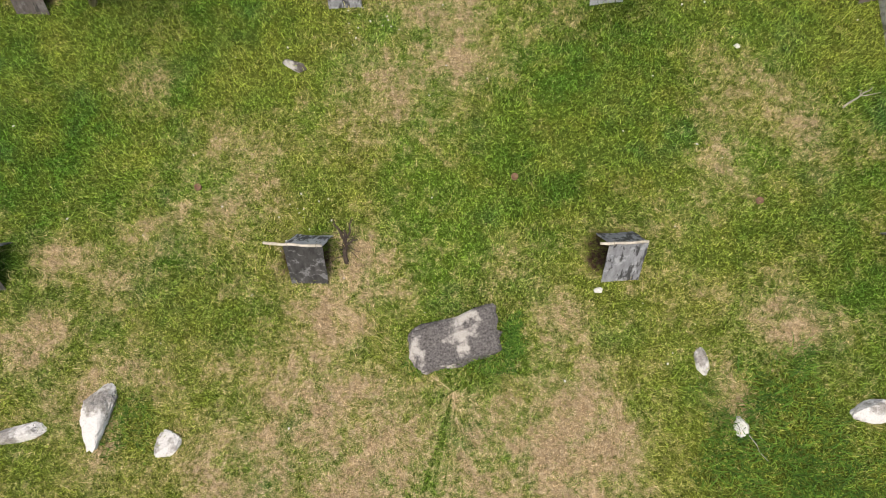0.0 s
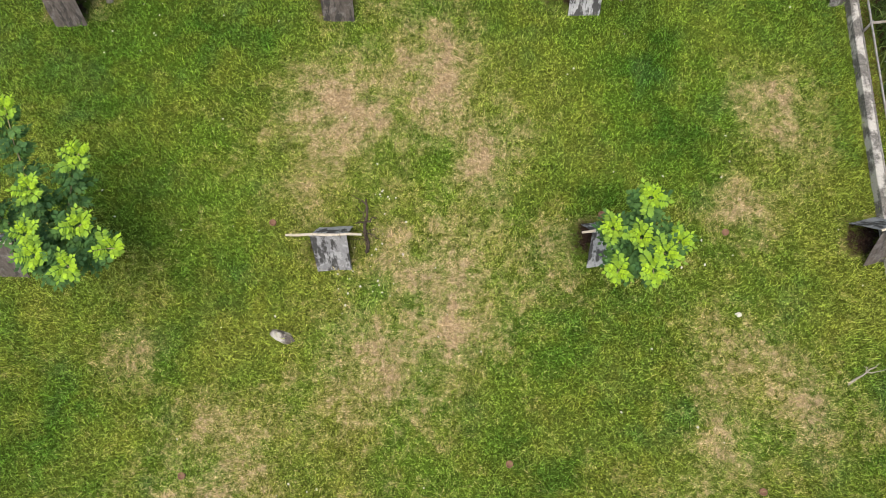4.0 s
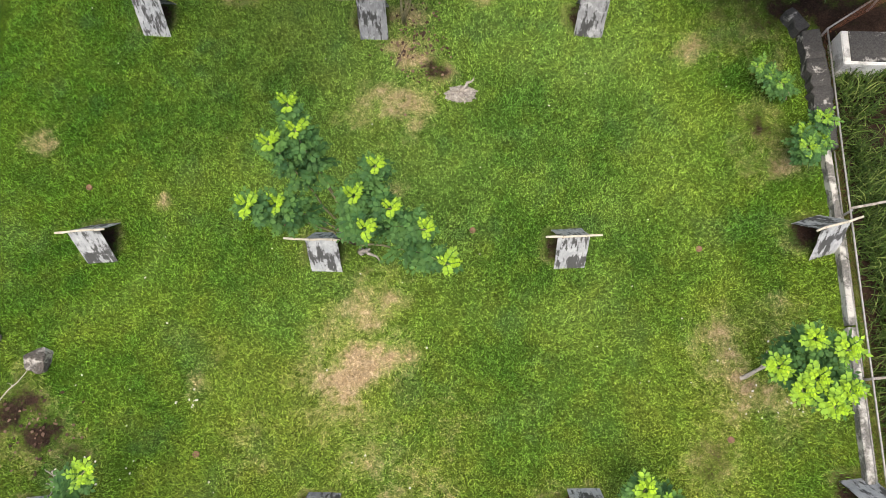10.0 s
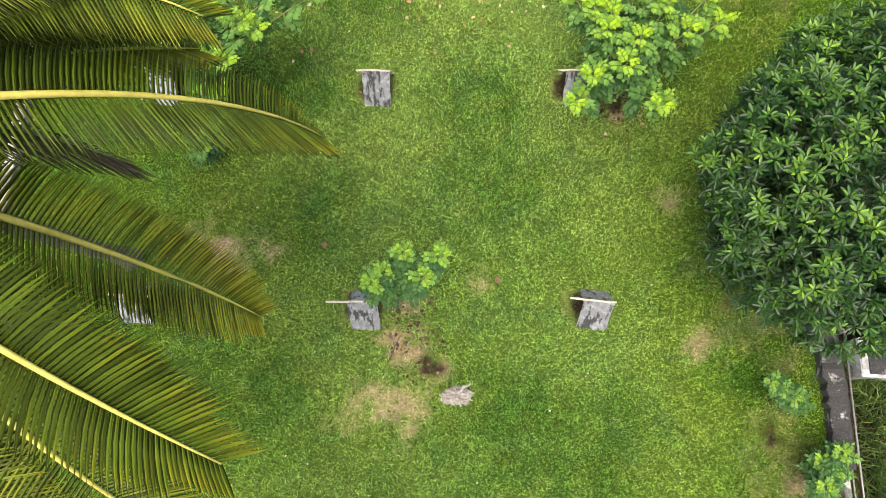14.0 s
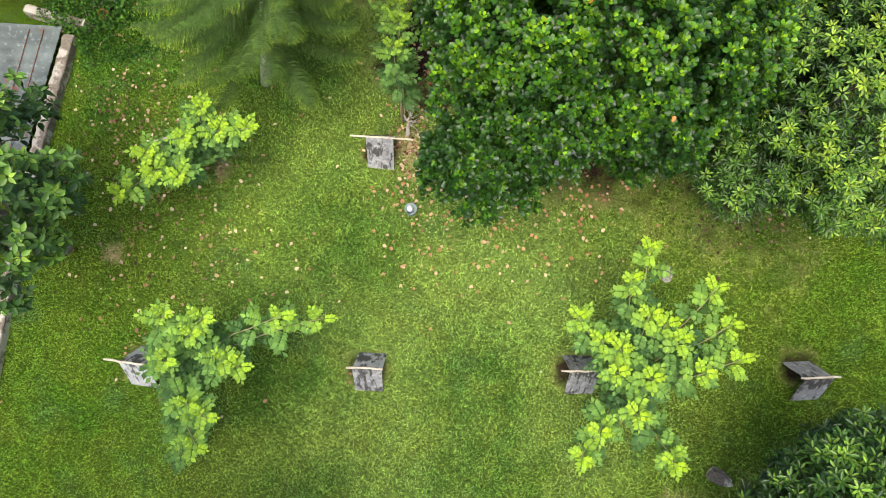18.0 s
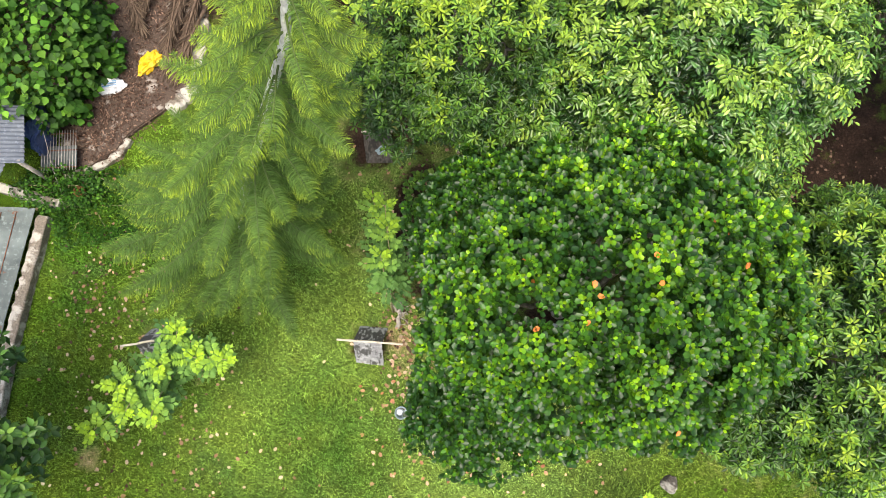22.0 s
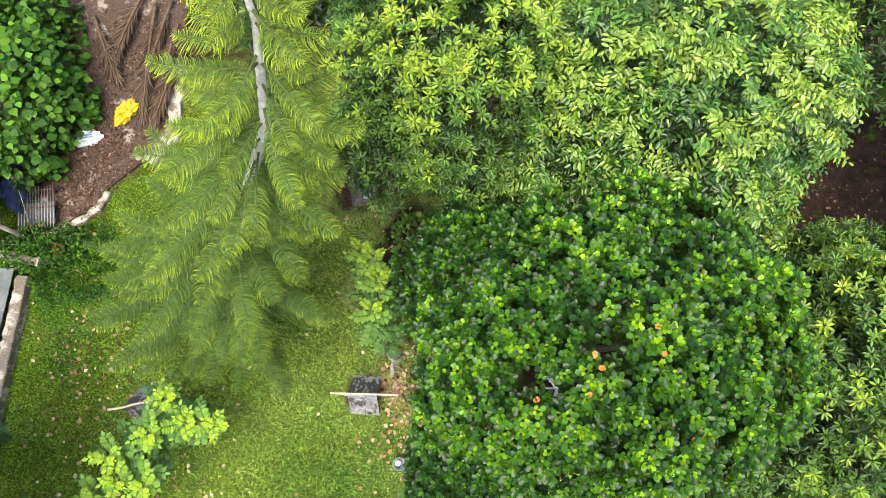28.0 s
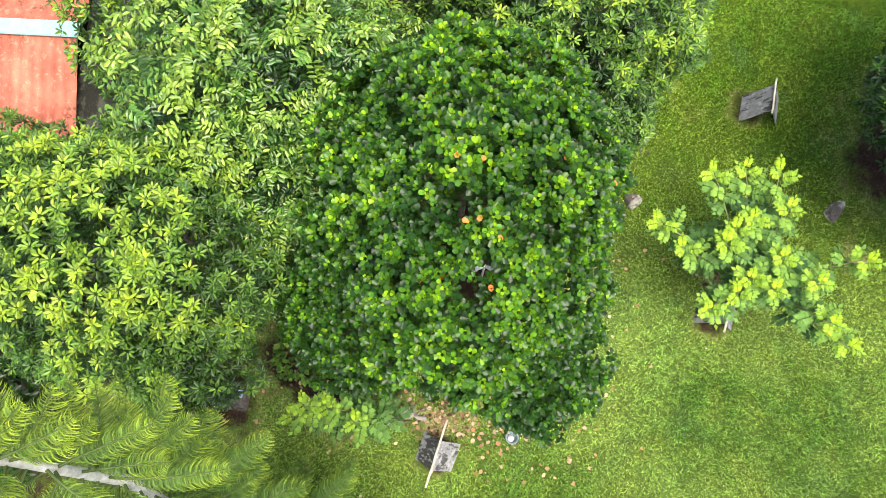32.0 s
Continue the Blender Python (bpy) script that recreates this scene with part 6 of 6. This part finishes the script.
def litter(name, label, material, areas, size=(0.05, 0.12), lift=0.03, shape=None):
    """Loose fallen leaves: areas as (x, y, reach x, reach y, count, height)."""
    p, a = [], []
    for x, y, rx, ry, n, z in areas:
        q = np.stack([rng.normal(x, rx / 2, n), rng.normal(y, ry / 2, n), np.zeros(n)], 1)
        q[:, 2] = z + lift + rng.uniform(0, 0.02, n)
        p.append(q)
    p = np.concatenate(p)
    n = len(p)
    t = rng.uniform(0, 6.283, n)
    way = np.stack([np.cos(t), np.sin(t), rng.normal(0, 0.15, n)], 1)
    up = np.array([0, 0, 1.0]) + rng.normal(0, 0.25, (n, 3))
    v, tr, y = scatter(shape or FALLEN, p, frames_from(way, up), rng.uniform(*size, n), rng.uniform(0, 1, n))
    tagged(new(name, tri_mesh(name, v, tr, material, y)), label, "leaves", kind="stuff")


litter("fallen_leaves", "pale and brown fallen leaves scattered on the grass", LITTER, [(-6.0, 32.0, 2.8, 4.6, 230, 0), (-7.2, 34.2, 1.2, 1.8, 80, 0), (-3.5, 30.5, 3.0, 2.4, 45, 0), (0.0, 32.2, 1.0, 1.6, 60, 0), (-0.3, 33.4, 0.8, 1.4, 60, 0), (0, 36.5, 1.5, 2.0, 60, 0), (7.5, 34.5, 2.5, 4.0, 90, 0), (4.3, 27.8, 0.7, 0.9, 20, 0), (-4.8, 32.9, 0.6, 0.7, 20, 0)], (0.05, 0.12))
litter("orange_leaves", "orange and pink fallen leaves under the round-leaved tree", LITTER_RED, [(2.4, 30.9, 2.6, 1.3, 85, 0), (0.0, 31.8, 1.2, 2.2, 45, 0), (4.2, 32.2, 1.6, 1.0, 70, 0), (-0.3, 33.0, 0.8, 1.2, 40, 0), (0.0, 35.5, 1.2, 1.6, 40, 0)], (0.06, 0.12))
litter("pad_litter", "thick brown leaf litter on the concrete pad", LITTER_BROWN, [(-7.8, 38.3, 0.8, 1.0, 900, 0.13), (-7.1, 39.3, 0.9, 1.2, 1100, 0.13), (-6.6, 41.5, 1.6, 1.8, 1300, 0.13), (-8.6, 40.5, 1.5, 2.5, 400, 0.13)], (0.04, 0.11), 0.02, CURLED)
litter("soil_litter", "dead brown leaves on bare soil under the trees", LITTER_BROWN, [(9.2, 36.9, 2.6, 2.6, 520, 0), (0.2, 35.9, 1.2, 2.0, 260, 0), (7.5, 35.2, 1.3, 1.0, 170, 0), (-6.4, 32.4, 2.4, 4.2, 110, 0), (-7.3, 34.6, 0.9, 1.4, 60, 0), (7.4, 31.6, 1.6, 1.0, 120, 0), (-7.7, 14.0, 1.0, 0.8, 90, 0), (-0.3, 22.3, 0.7, 1.1, 160, 0), (4.3, 27.8, 0.6, 0.8, 120, 0), (-0.2, 33.3, 0.8, 1.0, 120, 0)], (0.03, 0.10))
CHIP = plain("pale chips", (0.36, 0.34, 0.30), (0.62, 0.60, 0.55), 30)
litter("pale_specks", "small pale feathers and chips lying on the lawn", CHIP, [(-3.0, 4.0, 7.0, 7.0, 34, 0), (4.0, 7.0, 6.0, 7.0, 30, 0), (-2.0, 14.0, 9.0, 8.0, 44, 0), (6.3, 14.5, 1.2, 1.2, 26, 0), (-6.0, 12.6, 1.5, 1.8, 24, 0), (0.0, 20.0, 9.0, 8.0, 40, 0), (-4.73, 14.54, 0.4, 0.2, 10, 0), (-1.12, 8.36, 0.25, 0.2, 8, 0), (-2.4, 2.7, 0.8, 0.7, 20, 0), (-1.3, 7.0, 0.9, 0.9, 26, 0)], (0.02, 0.055), 0.035)


def fallen_frond(a, b, seed):
    t = tagged(new("dead_frond"), "dry brown palm frond lying on the pad", "palm frond", "dead palm fronds")
    frond(t, Vector(a), Vector(b), 0.08, LEAF_PALM_DRY, DEAD_RIB, 34, 0.5, 0.12, 1.0)


for k, (a, b) in enumerate((((-5.7, 43.0, 0.24), (-6.35, 40.2, 0.26)), ((-6.1, 42.9, 0.26), (-6.25, 39.75, 0.22)), ((-5.5, 42.3, 0.30), (-5.95, 39.9, 0.24)), ((-7.6, 42.6, 0.24), (-6.9, 40.9, 0.30)), ((-6.4, 43.2, 0.3), (-7.1, 41.1, 0.28)), ((-5.4, 41.5, 0.26), (-6.0, 39.6, 0.25)))):
    fallen_frond(a, b, k)

# ---- creepers ----
HEART = leaf_shape(0.95, 0.34, 0.10, 0.25)


def creeper(name, label, centre, radius, density, size, seed, material=LEAF_VINE, low=-0.1):
    c = Vector((centre[0], centre[1], 0))
    t = tagged(new(name), label, "creeper")
    t.location = c
    for k in range(6):
        a = k * 1.05
        part("stem", bar("stem", arc((0.15 * math.cos(a), 0.15 * math.sin(a), -0.03), (radius[0] * 0.7 * math.cos(a), radius[1] * 0.7 * math.sin(a), centre[2] + radius[2] * 0.5), min(0.4, 0.5 * radius[2]), 8, min(0.1, 0.12 * radius[2])), 0.016 if radius[2] > 0.5 else 0.008, BARK_STEM, 5), t)
    p, n, depth, dome = crown_points((0, 0, centre[2]), radius, density, low=low, lump=0.30, seed=seed, shells=((1.0, 1.0), (0.9, 0.8), (0.78, 0.5)), hole=0.05, clump=0.38)
    a = rng.uniform(0, 6.283, len(p))
    way = np.stack([np.cos(a), np.sin(a), -0.35 + 0 * a], 1) * 0.7 + n * 0.5
    up = np.array([0, 0, 1.0]) * 1.2 + n + rng.normal(0, 0.2, p.shape)
    # Inner and lower leaves toned darker, as painted shade under the outer ones.
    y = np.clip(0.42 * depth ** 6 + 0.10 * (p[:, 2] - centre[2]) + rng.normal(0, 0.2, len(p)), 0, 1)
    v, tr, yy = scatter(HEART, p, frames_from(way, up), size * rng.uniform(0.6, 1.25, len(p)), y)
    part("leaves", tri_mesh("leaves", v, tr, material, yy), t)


creeper("creeper", "dense mound of heart-shaped creeper leaves over the shed", (-9.95, 40.4, 0.4), (2.35, 2.45, 2.2), 130, 0.18, 40)
creeper("creeper", "low creeper leaves trailing over the wall stub", (-8.5, 36.85, 0.18), (0.85, 0.45, 0.35), 420, 0.065, 41, LEAF_VINE)
creeper("creeper", "low weeds at the corner of the pad", (-7.65, 36.4, -0.05), (1.2, 0.95, 0.26), 420, 0.055, 42, LEAF_VINE)
creeper("shrub", "low leafy shrub on bare soil under the trees", (0.15, 36.6, 0.3), (0.45, 0.5, 0.4), 110, 0.12, 43, WEED)
creeper("shrub", "low leafy shrub in the shade by the bare soil", (8.0, 36.2, 0.3), (0.6, 0.6, 0.4), 90, 0.12, 44, WEED)

# ---- the red-roofed house and trees behind ----


def house():
    h = tagged(new("house"), "house with a red corrugated gable roof and teal ridge cap", "house")
    h.matrix_basis = pose(4.70, 46.1, 0, 0, 0, 10)
    sheet("roof_slope", [(-2.85, 4, 2.35), (-2.85, -4, 2.35), (0, -4, 3.1), (0, 4, 3.1)], RED_ROOF, 34, 0.018, parent=h)
    sheet("roof_slope", [(2.85, -4, 2.35), (2.85, 4, 2.35), (0, 4, 3.1), (0, -4, 3.1)], RED_ROOF, 34, 0.018, parent=h)
    part("ridge_cap", bm_mesh("ridge_cap", box(0.34, 8.1, 0.05, (0, 0, 3.14), 0.015), TEAL), h, "teal painted ridge cap")
    for x in (-2.5, 2.5):
        part("wall", bm_mesh("wall", box(0.15, 7.4, 2.3, (x, 0, 1.1)), CONCRETE), h)
    for y in (-3.7, 3.7):
        part("wall", bm_mesh("wall", box(4.85, 0.15, 2.3, (0, y, 1.1)), CONCRETE), h)


house()
tree("mango_tree", "yellow-green tree standing against the red roof", (1.2, 41.8, 0), (1.2, 41.6, 3.6), (1.9, 1.8, 2.6), LANCE, LEAF_MANGO, 0.130, 9, 66, 51, 0.60, STAR, 0.65, 0.5, lobes=(((2.3, 41.0, 3.0), (1.0, 1.0, 1.4)), ((4.0, 40.4, 2.7), (0.9, 0.7, 1.2))), small=0.75, vary=0.16)
tree("mango_tree", "greyish-green tree behind the pine", (-2.0, 42.8, 0), (-2.0, 42.6, 3.4), (2.4, 2.1, 2.6), OVAL, LEAF_DARK, 0.18, 9, 40, 52, 0.8, (0.3, 1.25), 0.6, 0.5)
tree("mango_tree", "bright tree behind the feathery tree", (6.6, 40.4, 0), (6.5, 40.3, 4.0), (2.2, 1.4, 2.5), LANCE, LEAF_MANGO, 0.15, 9, 50, 53, 0.8, (0.3, 1.25), 0.65, 0.6)
creeper("shrub", "dark weedy thicket beyond the concrete pad", (-5.6, 45.2, 0.2), (2.2, 1.6, 0.7), 60, 0.13, 45, LEAF_VINE)
creeper("shrub", "low weeds growing at the far end of the pad", (-8.6, 44.8, 0.1), (1.8, 1.5, 0.5), 60, 0.12, 46, LEAF_VINE)
tree("mango_tree", "dark tree standing beyond the bare soil", (13.5, 36.5, 0), (13.2, 36.5, 3.8), (2.8, 3.0, 2.6), LANCE, LEAF_MANGO, 0.26, 8, 16, 54, 0.55, (0.3, 1.3), 0.6, 0.6)
